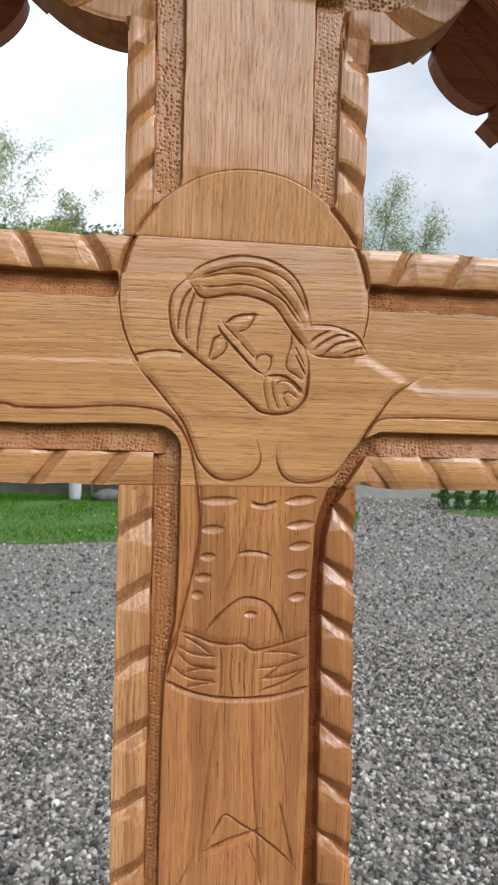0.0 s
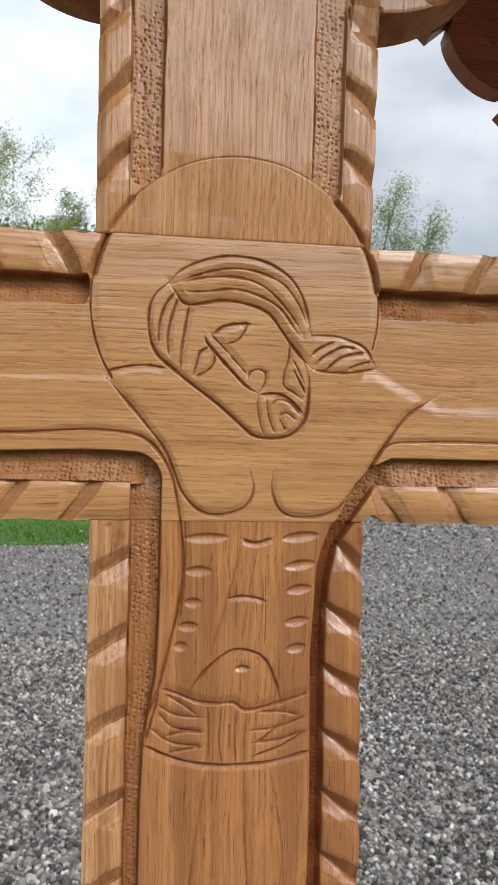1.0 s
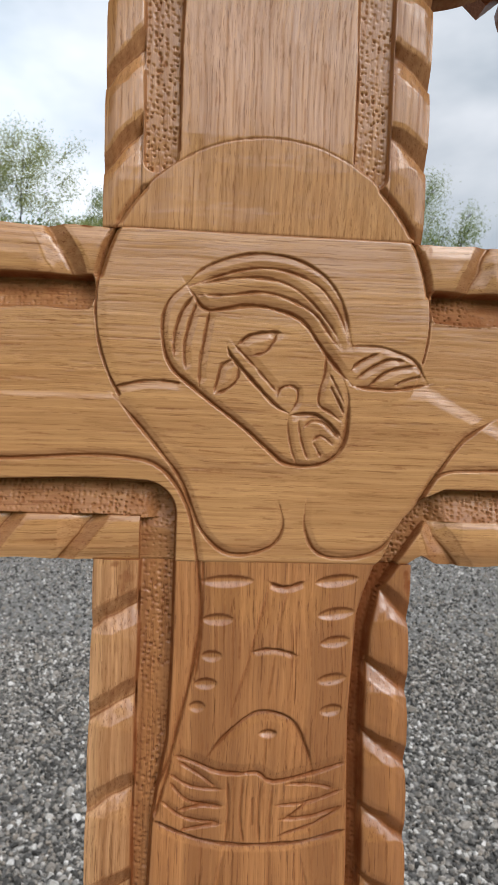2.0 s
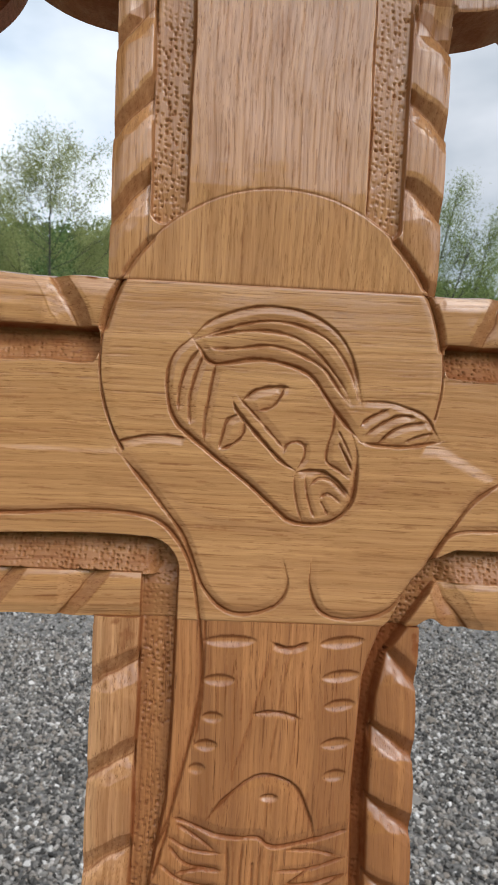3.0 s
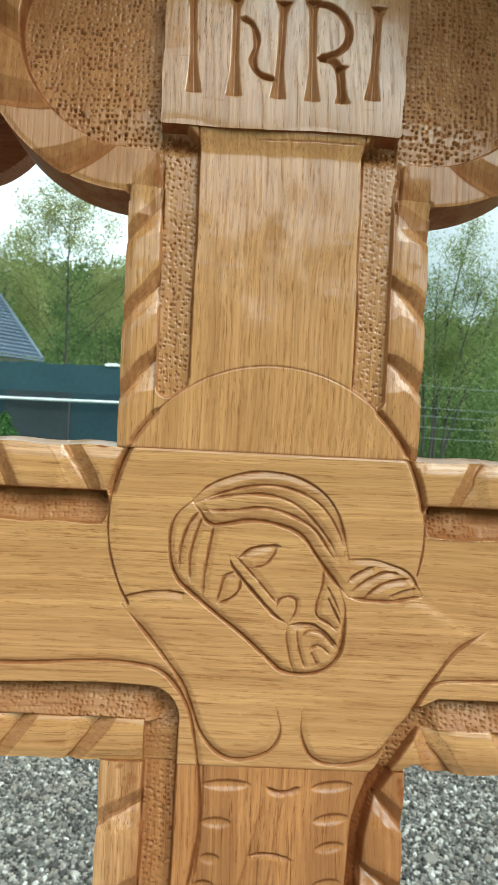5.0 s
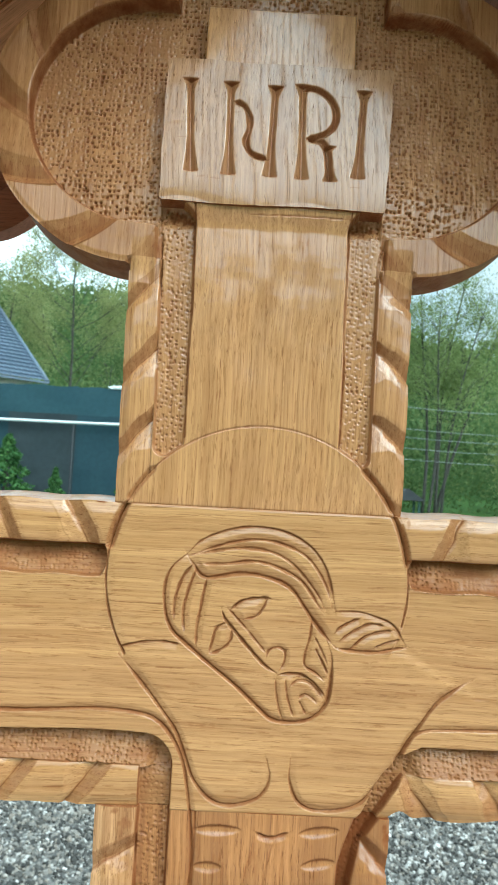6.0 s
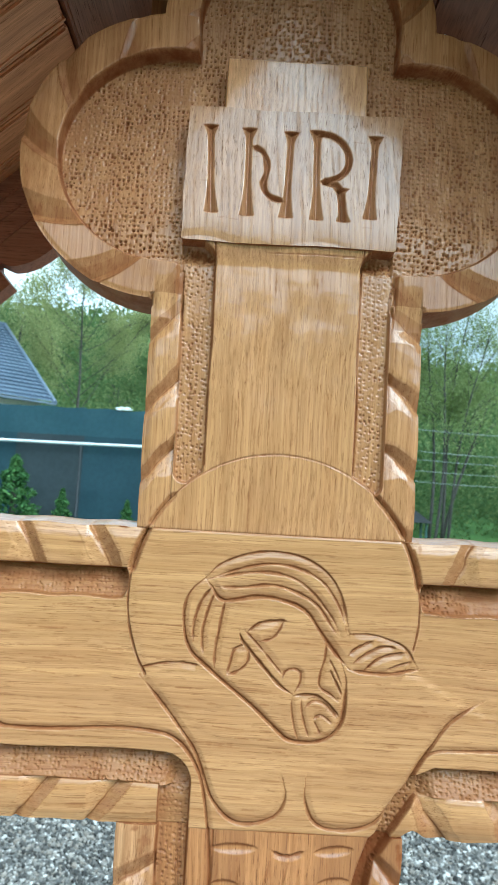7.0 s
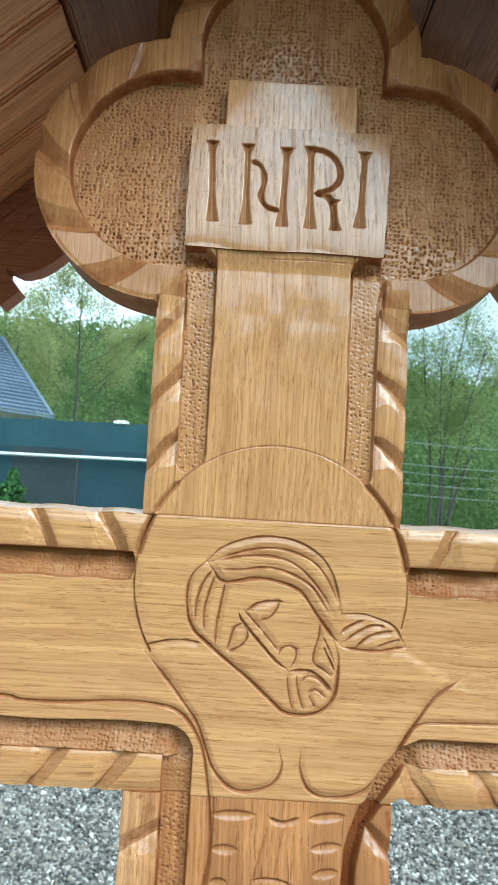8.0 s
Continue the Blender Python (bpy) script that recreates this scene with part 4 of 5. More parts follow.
    share = ss(0, 1, (r.zs[j0:j1] - 176) / 28.0)[None, :]
    flow = r.h[:, [j0 - 1]] * (1 - share) + r.h[:, [j1]] * share
    edge = (np.abs(x[:, j0:j1] - 1.5) > 63) & (np.abs(x[:, j0:j1] - 1.5) < 79.5)
    r.h[:, j0:j1] = np.where(edge, flow, r.h[:, j0:j1])
    r.h += 0.26 * lumps(x, z, 34, 15) + (0.05 + 0.13 * pm) * lumps(x, z, 9, 16, 4.5) + 0.26 * pm * lumps(x, z, 13, 17, 2.6)
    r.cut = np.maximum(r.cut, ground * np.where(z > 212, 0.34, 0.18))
    r.stipple(ground * (z > 212), 41)
    r.stipple(ground * (z <= 212), 42, pitch=2.8, rad=(0.5, 0.85), deep=(0.2, 0.6), skip=0.08, shear=0.32, stain_shade=0.66, jitter=0.18)
    g = r.groove
    arc = lambda a0, a1, n=16: [(HALO[0] + HALO[2] * math.cos(radians(a)), HALO[1] + HALO[2] * math.sin(radians(a))) for a in np.linspace(a0, a1, n)]  # noqa: E731
    g(arc(26, 154, 30), 1.0, 0.5, taper=0, stain_shade=0.55)
    g(arc(27, 50), 5.0, 2.6, taper=0.1, stain_shade=0.5)
    g(arc(153, 135), 4.5, 1.8, taper=0.1, stain_shade=0.3)
    g([(-12, 216.0), (20, 216.4), (46, 216.0)], 0.8, 0.5, stain_shade=0.6)
    g([(-42.3, 90), (-42.6, 130), (-42, 172), (-42.8, 205), (-43, 222)], 1.5, 1.2, taper=0)
    g([(44.8, 90), (45.3, 130), (43.8, 160), (44.8, 222)], 1.4, 1.1, taper=0)
    # drying checks along the panel
    rng = random.Random(3)
    for _ in range(70):
        a, c, ln = rng.uniform(-39, 41), rng.uniform(70, 214), rng.uniform(5, 24)
        g([(a, c), (a + rng.uniform(-0.4, 0.4), c - ln / 2), (a + rng.uniform(-0.7, 0.7), c - ln)], 0.9, 0.08, stain_shade=rng.uniform(0.2, 0.45), taper=0.35)
    joint = np.abs(z - ARM_TOP)
    r.h -= 0.5 * np.exp(-(joint / 0.5) ** 2)
    r.cut = np.maximum(r.cut, 0.5 * np.exp(-(joint / 0.5) ** 2))

    def outline(a, c):
        d = np.minimum(np.minimum(disc(a, c, LOBES[0], 93.5), disc(a, c, LOBES[1], 92)), disc(a, c, LOBES[2], 85.5))
        shaft_w = box_sdf(a, c, LEFT, RIGHT, ARM_TOP + 0.01, 300, 0.0) + 0.15 * (c > 56) * np.sin((c - 80) / 41 * 2 * np.pi)
        return np.minimum(d, shaft_w)
    # shade painted into the two corners under the name plate
    for spot in ((-51, 215, 10, 5, 0.9), (52, 215, 10, 5, 0.9)):
        r.spot(*spot)
    r.board("upper_post", outline, oak_z, cross, "oak upper post with three rounded stippled lobes")


def name_plate():
    r = Relief(axis_steps([(-70, 0.5), (72, 0.5)]), axis_steps([(217, 0.5), (311, 0.5)]))
    x, z = r.x, r.z
    r.h += 18.0 - 0.122 * (z - 220)
    # its lower edge is rounded under
    r.h -= 3.2 * np.clip((246 + 3 * np.sin(x / 11) - z) / 26, 0, 1) ** 2
    r.h += 0.28 * lumps(x, z, 34, 17) + 0.06 * lumps(x, z, 8, 18, 2.0)

    def stem(top, low):
        """One flared upright of a letter, cut with a V."""
        (xa, za), (xb, zb) = top, low
        t = np.clip((za - z) / (za - zb), 0, 1)
        cx = xa + (xb - xa) * t
        half = 1.9 + 2.2 * np.clip((0.14 - t) / 0.14, 0, 1) ** 1.5 * 1.2 + 2.6 * np.clip((t - 0.55) / 0.45, 0, 1) ** 2
        inz = ss(za + 0.8, za - 0.4, z) * ss(zb - 0.9, zb + 0.4, z)
        v = np.clip(1 - np.abs(x - cx) / half, 0, 1) * inz
        r.h -= v * (1.2 + half * 0.62)
        r.cut = np.maximum(r.cut, 0.5 * np.clip(v * 1.8, 0, 1))
        edge = np.exp(-((z - za) / 0.9) ** 2) * (np.abs(x - cx) < half)
        foot = np.exp(-((z - zb) / 0.8) ** 2) * (np.abs(x - cx) < half)
        r.cut = np.maximum(r.cut, np.maximum(0.85 * edge, 0.6 * foot))

    # the letters I N R I
    stem((-50.5, 295), (-47, 238))
    stem((-27, 294), (-26, 237))
    stem((-1.5, 293), (-3, 237))
    stem((14, 295), (15, 237))
    stem((49.5, 293), (46.5, 239))
    g = r.groove
    g([(-25, 282), (-19, 279.5), (-15.4, 272), (-15.6, 264), (-17.2, 258), (-15.4, 252), (-11, 248.5), (-4, 247)], 3.6, 2.4, taper=0.05, stain_shade=0.7)
    g([(14, 293), (22, 293), (29, 288.5), (33.3, 280), (32.5, 270.5), (27, 264.5), (17, 261)], 4.2, 2.6, taper=0.05, stain_shade=0.7)
    g([(17, 261.5), (26, 259.5), (29.5, 252), (30, 245), (31, 237)], 4.6, 2.6, taper=0.05, stain_shade=0.6)
    stem((29.6, 257), (31, 236.5))
    rng = random.Random(4)
    for _ in range(8):
        a, c, ln = rng.uniform(-64, 56), rng.uniform(226, 304), rng.uniform(3, 9)
        g([(a, c), (a + ln, c + rng.uniform(-0.8, 0.8))], 0.7, 0.06, stain_shade=0.35)
    outline = lambda a, c: box_sdf(a, c, -63.2 - (c - 220) * 0.012, 62.5 + (c - 220) * 0.042, 220.3 + 0.5 * np.sin(a / 13), 307.5 + 0.4 * np.sin(a / 9), 1.5) + 0.3 * np.sin(c / 5.1)  # noqa: E731
    r.board("name_plate", outline, oak_plate, cross, "sloping oak plate carved with the letters INRI", back=7.5)


crossbeam()
lower_post()
upper_post()
name_plate()


# ---- the little roof over the cross ----
def roof():
    thing = tagged(new("cross_roof"), "small gabled board roof with brown scalloped barge boards over the cross", "roof")
    slope = ROOF_SLOPE
    peak = 2.235
    y0, y1 = -0.112, 0.215
    reach = 0.50
    for sgn in (-1, 1):
        turn = Matrix.Translation((0.0015, 0, peak)) @ Matrix.Rotation(slope * (1 if sgn > 0 else -1) , 4, "Y")
        edge = y0
        k = 0
        while edge < y1 - 0.01:
            w = (0.050, 0.046, 0.053, 0.048)[k % 4]
            end = min(edge + w, y1)
            bm = boxed(0.237, reach, edge + 0.0012, end - 0.0012, 0.0, 0.016, bevel=0.0022)
            box(bm, 0.237, reach, end - 0.0085, end - 0.0065, -0.0012, 0.002)
            bmesh.ops.transform(bm, matrix=Matrix.Diagonal((sgn, 1, 1, 1)), verts=bm.verts)
            bmesh.ops.transform(bm, matrix=turn, verts=bm.verts)
            bmesh.ops.recalc_face_normals(bm, faces=bm.faces)
            part("roof_board", bm, roof_slope_wood[sgn], thing)
            edge, k = end, k + 1
        # boards that run from front to back beside the ridge
        for a, c in ((0.004, 0.075), (0.077, 0.155), (0.157, 0.235)):
            bm = boxed(a, c, y0, y1, -0.006, 0.014, bevel=0.002)
            bmesh.ops.transform(bm, matrix=Matrix.Diagonal((sgn, 1, 1, 1)), verts=bm.verts)
            bmesh.ops.transform(bm, matrix=turn, verts=bm.verts)
            bmesh.ops.recalc_face_normals(bm, faces=bm.faces)
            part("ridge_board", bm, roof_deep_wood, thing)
        # shingled cover above
        bm = boxed(0.0, reach + 0.03, y0 - 0.02, y1 + 0.02, 0.017, 0.034, bevel=0.004)
        bmesh.ops.transform(bm, matrix=Matrix.Diagonal((sgn, 1, 1, 1)), verts=bm.verts)
        bmesh.ops.transform(bm, matrix=turn, verts=bm.verts)
        bmesh.ops.recalc_face_normals(bm, faces=bm.faces)
        part("roof_cover", bm, barge_wood, thing)
        # barge boards with a scalloped lower edge, back and front
        for yy in (y1 - 0.022, y0 - 0.020):
            part("barge_board", scalloped(turn, sgn, yy, reach), barge_wood, thing, "dark brown board with a scalloped edge")
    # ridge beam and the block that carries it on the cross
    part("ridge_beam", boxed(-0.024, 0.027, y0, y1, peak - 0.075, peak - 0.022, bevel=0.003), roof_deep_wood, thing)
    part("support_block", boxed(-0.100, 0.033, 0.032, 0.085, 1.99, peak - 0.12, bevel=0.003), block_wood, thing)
    return thing


def scalloped(turn, sgn, yy, reach):
    """A board along the slope; round lobes 70 mm apart with a small step between."""
    bm = bmesh.new()
    pts = []
    n, span, lobe = 4, 0.114, 0.084
    start = 0.106 if sgn > 0 else 0.083
    low = lambda s: -0.056 - 0.023 * math.sqrt(max(0.0, 1 - (2 * s - 1) ** 2))  # noqa: E731
    pts += [(0.012, -0.058), (start - 0.002, -0.058)]
    for i in range(n):
        for k in range(17):
            pts.append((start + i * span + lobe * k / 16, low(k / 16)))
        pts.append((start + i * span + lobe + 0.003, -0.060))
        pts.append((start + i * span + lobe + 0.004, -0.081))
        pts.append((start + (i + 1) * span - 0.003, -0.081))
    start = 0.012
    outline = [(start, -0.001), *pts, (0.1 + n * span, -0.001)]
    outline = [p for p in outline if p[0] < reach + 0.06]
    outline[-1] = (outline[-1][0], -0.001)
    a = [bm.verts.new((p[0] * sgn, yy, p[1])) for p in outline]
    c = [bm.verts.new((p[0] * sgn, yy + 0.02, p[1])) for p in outline]
    bm.faces.new(a)
    bm.faces.new(c[::-1])
    for i in range(len(a)):
        j = (i + 1) % len(a)
        bm.faces.new((a[j], a[i], c[i], c[j]))
    # two moulded lines along the face
    for d0, d1, proud in ((-0.016, -0.011, 0.004), (-0.030, -0.027, 0.003), (-0.046, -0.044, 0.002)):
        box(bm, *sorted((start * sgn, reach * sgn)), yy - proud, yy + 0.001, d0, d1)
    bmesh.ops.transform(bm, matrix=turn, verts=bm.verts)
    bmesh.ops.recalc_face_normals(bm, faces=bm.faces)
    return bm


roof()


def screw(x, z, turn):
    thing = tagged(new("screw"), "zinc-plated screw sticking out behind the cross", "screw", "screws behind the cross")
    bm = bmesh.new()
    path, rad = [], []
    for i in range(15):
        path.append((0, 0, i * 0.0009))
        rad.append(0.0021 if i % 2 else 0.0014)
    tube(bm, path, rad, 8)
    part("thread", bm, steel_mat, thing)
    part("head", tube(bmesh.new(), [(0, 0, 0.0126), (0, 0, 0.0142), (0, 0, 0.0148)], [0.0022, 0.0042, 0.0036], 10), steel_mat, thing)
    thing.matrix_basis = Matrix.Translation((x, 0.03, z)) @ Matrix.Rotation(radians(turn), 4, "Y") @ Matrix.Rotation(radians(35), 4, "X")


screw(-0.0905, 2.024, -35)
screw(0.0935, 2.024, 35)


# ---- ground, lawn and gravel ----
def terrain(x, y):
    """Height of the ground: level yard, a bank behind the lawn, then the hill."""
    x, y = np.asarray(x, float), np.asarray(y, float)
    bank = 0.8 * ss(18.2, 20.2, y) * (1 - ss(0.5, 4.5, x))
    rise = 3.0 * ss(27, 46, y)
    back = 26.0 * ss(-35, -110, y)
    hill = back + 26.5 * ss(44, 118, y) * (1 - 0.30 * ss(0, 45, x)) + 6 * ss(118, 240, y)
    return np.maximum(bank, rise * 0.9) * (y < 60) + np.maximum(bank, rise * 0.9) * (y >= 60) + hill + 0.012 * lumps(x, y, 2.5, 51) * (np.hypot(x, y) > 0.3)


def ground():
    xs = axis_steps([(-420, 30), (-120, 8), (-40, 2), (-16, 0.6), (22, 2), (50, 8), (130, 30), (430, 30)])
    ys = axis_steps([(-200, 25), (-40, 4), (-6, 0.6), (26, 1.5), (60, 4), (140, 20), (420, 20)])
    x, y = np.meshgrid(xs, ys, indexing="ij")
    idx = np.arange(x.size).reshape(x.shape)
    quads = np.stack([idx[:-1, :-1], idx[1:, :-1], idx[1:, 1:], idx[:-1, 1:]], -1).reshape(-1, 4)
    me = np_mesh("ground", np.stack([x, y, terrain(x, y)], -1).reshape(-1, 3), quads)
    me.materials.append(gravel_mat)
    me.materials.append(turf_mat)
    cx, cy = ((xs[1:] + xs[:-1]) / 2)[:, None], ((ys[1:] + ys[:-1]) / 2)[None, :]
    green = (cy > 26) | ((cy > 17.6) & (cx < 3.0)) | (np.abs(cx) > 45) | (cy < -12)
    me.polygons.foreach_set("material_index", green.ravel().astype(np.int32))
    ob = part("ground", me, None)
    return tagged(ob, "grey gravel yard with green slopes rising behind it", "ground", kind="structure")


ground()


def lawn(name, edge, label, blades, seed, tall=0.07):
    """A turf sheet with an uneven border and standing blades."""
    rng = np.random.default_rng(seed)
    line = spline(edge, 0.05)
    line = np.vstack([line, line[:1]])
    dense = []
    for a, c in zip(line, line[1:]):
        n = max(1, int(np.hypot(*(c - a)) / 0.12))
        dense.extend(a + (c - a) * k / n + rng.normal(0, 0.018, 2) for k in range(n))
    bm = bmesh.new()
    vs = [bm.verts.new((p[0], p[1], float(terrain(p[0], p[1])) + 0.022)) for p in dense]
    lo = [bm.verts.new((p[0], p[1], float(terrain(p[0], p[1])) - 0.03)) for p in dense]
    f = bm.faces.new(vs)
    for i in range(len(vs)):
        j = (i + 1) % len(vs)
        bm.faces.new((vs[j], vs[i], lo[i], lo[j]))
    bmesh.ops.triangulate(bm, faces=[f])
    bmesh.ops.recalc_face_normals(bm, faces=bm.faces)
    tagged(part(name, bm, turf_mat), label, "grass", kind="structure")
    poly = np.array(dense)
    lo2, hi2 = poly.min(0), poly.max(0)
    p = rng.uniform(lo2, hi2, (blades * 3, 2))
    inside = np.zeros(len(p), bool)
    for a, c in zip(poly, np.roll(poly, -1, 0)):
        cross_ = ((a[1] > p[:, 1]) != (c[1] > p[:, 1])) & (p[:, 0] < (c[0] - a[0]) * (p[:, 1] - a[1]) / (c[1] - a[1] + 1e-12) + a[0])
        inside ^= cross_
    p = p[inside][:blades]
    n = len(p)
    z = terrain(p[:, 0], p[:, 1]) + 0.02
    h = rng.uniform(0.4, 1.0, n) * tall * (1 + 0.5 * lumps(p[:, 0], p[:, 1], 0.9, seed))
    a = rng.uniform(0, 2 * np.pi, n)
    wv = np.stack([np.cos(a), np.sin(a), np.zeros(n)], 1) * rng.uniform(0.006, 0.014, n)[:, None]
    root = np.stack([p[:, 0], p[:, 1], z], 1)
    lean = np.stack([rng.normal(0, 0.35, n), rng.normal(0, 0.35, n), np.ones(n)], 1) * h[:, None]
    verts = np.stack([root - wv, root + wv, root + lean], 1).reshape(-1, 3)
    me = np_mesh("lawn_blades", verts, None, np.arange(3 * n).reshape(-1, 3), smooth=False)
    tagged(part("lawn_blades", me, blade_mat), "short bright green grass", "grass", kind="stuff")


lawn("lawn_1", [(-12, 10.6), (-6, 9.9), (-2.2, 10.0), (-0.8, 10.35), (1.0, 10.5), (2.9, 11.3), (3.75, 12.9), (4.5, 15.8), (4.0, 17.6), (-3, 17.8), (-12, 17.8)], "bright green mown grass beside the gravel", 42000, 61)
lawn("rough_grass", [(-12, 17.25), (-5, 17.3), (-3.4, 17.15), (-2.6, 17.4), (-1, 17.35), (3, 17.3), (3.4, 17.8), (-4, 17.85), (-12, 17.85)], "tall dull green weeds along the foot of the wall", 9000, 63, 0.22)
lawn("lawn_3", [(8.3, 20.6), (9.3, 19.6), (10.6, 20.0), (10.8, 21.4), (8.8, 21.8)], "green grass patch beyond the drive", 2500, 64)
lawn("lawn_2", [(6.75, 15.7), (7.3, 14.5), (9, 13.2), (14, 12.4), (16, 14), (16, 20), (10, 19), (7.6, 17.2)], "green grass verge beside the gravel drive", 14000, 62)


def dandelions():
    rng = np.random.default_rng(71)
    n = 9
    c = np.stack([rng.uniform(-4, 1, n), rng.uniform(10.3, 14, n), np.full(n, 0.085)], 1)
    verts, tris = [], []
    for p in c:
        k = len(verts)
        verts.append(p + (0, 0, 0.012))
        for a in range(7):
            verts.append(p + (0.03 * math.cos(a * 0.9), 0.03 * math.sin(a * 0.9), 0))
        tris += [(k, k + 1 + a, k + 1 + (a + 1) % 7) for a in range(7)]
    me = np_mesh("dandelions", np.array(verts), None, tris)
    tagged(part("dandelions", me, plain("yellow_petals", (0.6, 0.45, 0.02), (0.75, 0.58, 0.04), 5)), "small yellow dandelions in the grass", "flowers", kind="stuff")


dandelions()


def stones(name, n, x0, x1, y0, y1, size, seed):
    """Loose crushed stones on the gravel bed."""
    rng = np.random.default_rng(seed)
    # a worn block: eight corners and the six middles of its sides
    cube = np.array([(sx, sy, sz) for sx in (-1, 1) for sy in (-1, 1) for sz in (-1, 1)] + [(-1.3, 0, 0), (1.3, 0, 0), (0, -1.3, 0), (0, 1.3, 0), (0, 0, -1.3), (0, 0, 1.3)], float)
    sides = ((0, 1, 3, 2), (4, 6, 7, 5), (0, 4, 5, 1), (2, 3, 7, 6), (0, 2, 6, 4), (1, 5, 7, 3))
    faces = np.array([(f[k], f[(k + 1) % 4], 8 + i) for i, f in enumerate(sides) for k in range(4)])
    p = np.stack([rng.uniform(x0, x1, n) + rng.normal(0, 0.35, n), rng.uniform(y0, y1, n) + rng.normal(0, 0.12, n), np.zeros(n)], 1)
    s = size * np.exp(rng.normal(0, 0.27, n))
    p[:, 2] = terrain(p[:, 0], p[:, 1]) + s * rng.uniform(0.1, 0.55, n)
    v = cube[None] * rng.uniform(0.45, 0.74, (n, 14, 3))
    v *= (s[:, None] * rng.uniform(0.55, 1.15, (n, 3)) * (1, 1, 0.75))[:, None, :]
    q = rng.normal(size=(n, 4))
    q /= np.linalg.norm(q, axis=1)[:, None]
    w, a, b, c = q.T
    m = np.stack([1 - 2 * (b * b + c * c), 2 * (a * b - c * w), 2 * (a * c + b * w), 2 * (a * b + c * w), 1 - 2 * (a * a + c * c), 2 * (b * c - a * w), 2 * (a * c - b * w), 2 * (b * c + a * w), 1 - 2 * (a * a + b * b)], 1).reshape(n, 3, 3)
    v = np.einsum("nij,nkj->nki", m, v) + p[:, None, :]
    tris = (faces[None] + 14 * np.arange(n)[:, None, None]).reshape(-1, 3)
    tagged(part(name, np_mesh(name, v.reshape(-1, 3), None, tris, smooth=False), stone_mat), "loose grey and white crushed stones", "gravel", kind="stuff")


stones("gravel_near", 62000, -2.2, 3.2, 1.8, 5.2, 0.0120, 81)
stones("gravel_mid", 21000, -3.8, 5.6, 5.2, 10.4, 0.0148, 82)
stones("gravel_far", 5000, 2.5, 8.5, 10.5, 20, 0.026, 83)


# ---- plants ----
def leaf_mesh(name, centres, size, rng, flat=0.0):
    """Small four-cornered leaves, turned at random."""
    n = len(centres)
    a = rng.normal(size=(n, 3))
    a[:, 2] *= 1 - flat
    a /= np.linalg.norm(a, axis=1)[:, None]
    b = np.cross(a, rng.normal(size=(n, 3)))
    b /= np.linalg.norm(b, axis=1)[:, None]
    s = (size * rng.uniform(0.6, 1.3, n))[:, None]
    v = np.stack([centres - a * s, centres + b * s * 0.5, centres + a * s, centres - b * s * 0.5], 1).reshape(-1, 3)
    return np_mesh(name, v, np.arange(4 * n).reshape(-1, 4), smooth=False)


def tree(x, y, top, spread, leaves, leaf, mat, label, seed, lean=0.0, stems=1, clear=0.35, leaf_reach=0.35):
    """A thin spring tree: tapered trunk, rising limbs, twigs and loose small leaves."""
    rng, rnd = np.random.default_rng(seed), random.Random(seed)
    z0 = float(terrain(x, y))
    thing = tagged(new("tree"), label, "tree", "trees behind the yard")
    thing.location = (x, y, z0)
    height = top - z0
    bm = bmesh.new()
    tips, load = [], []
    for k in range(stems):
        off = (k - (stems - 1) / 2)
        lx = lean + off * 0.20
        path, rad = [], []
        r0 = height * 0.0054
        hk = height * (1 - 0.12 * abs(off))
        for i in range(9):
            t = i / 8
            path.append((off * 0.5 + lx * hk * t * 0.6 + 0.02 * height * math.sin(t * 5 + k * 2), 0.25 * off + 0.015 * height * math.sin(t * 4 + k), hk * t))
            rad.append(r0 * (1 - t) ** 0.8 + 0.012)
        tube(bm, path, rad, 7)
        limbs = 26 if stems == 1 else 15
        for b in range(limbs):
            t = clear + (0.97 - clear) * (b + rnd.random()) / limbs
            i = min(7, int(t * 8))
            f = t * 8 - i
            base = Vector(path[i]).lerp(Vector(path[i + 1]), f)
            ang = rnd.uniform(0, 2 * math.pi)
            ln = spread * (1.15 - t) * rnd.uniform(0.7, 1.2) / (0.85 if stems == 1 else 1.25)
            up = rnd.uniform(0.7, 1.5)
            limb = [base + Vector((math.cos(ang) * ln * s, math.sin(ang) * ln * s, ln * up * s ** 1.25)) for s in (0, 0.35, 0.7, 1.0)]
            tube(bm, limb, [r0 * 0.34 * (1 - t * 0.6), r0 * 0.22, r0 * 0.12, 0.010], 5)
            tips += [limb[2], limb[3]]
            load += [ln, ln]
            for c in range(6):
                s0 = limb[1].lerp(limb[3], rnd.random())
                a2 = ang + rnd.uniform(-1.3, 1.3)
                l2 = ln * rnd.uniform(0.25, 0.55)
                end = s0 + Vector((math.cos(a2) * l2, math.sin(a2) * l2, l2 * rnd.uniform(0.3, 1.2)))
                tube(bm, [s0, s0.lerp(end, 0.5) + Vector((0, 0, l2 * 0.06)), end], [r0 * 0.11, 0.014, 0.006], 4)
                tips += [end, s0.lerp(end, 0.55)]
                load += [ln, ln]
        tips.append(Vector(path[-1]))
        load.append(0.3)
    part("trunk", bm, bark_mat, thing)
    tp = np.array([tuple(v) for v in tips])
    load = np.array(load) ** 1.3
    pick = tp[rng.choice(len(tp), leaves, p=load / load.sum())]
    c = pick + rng.normal(0, leaf_reach, (leaves, 3)) * (1, 1, 0.9)
    part("crown", leaf_mesh("crown", c, leaf, rng), mat, thing)
    return thing


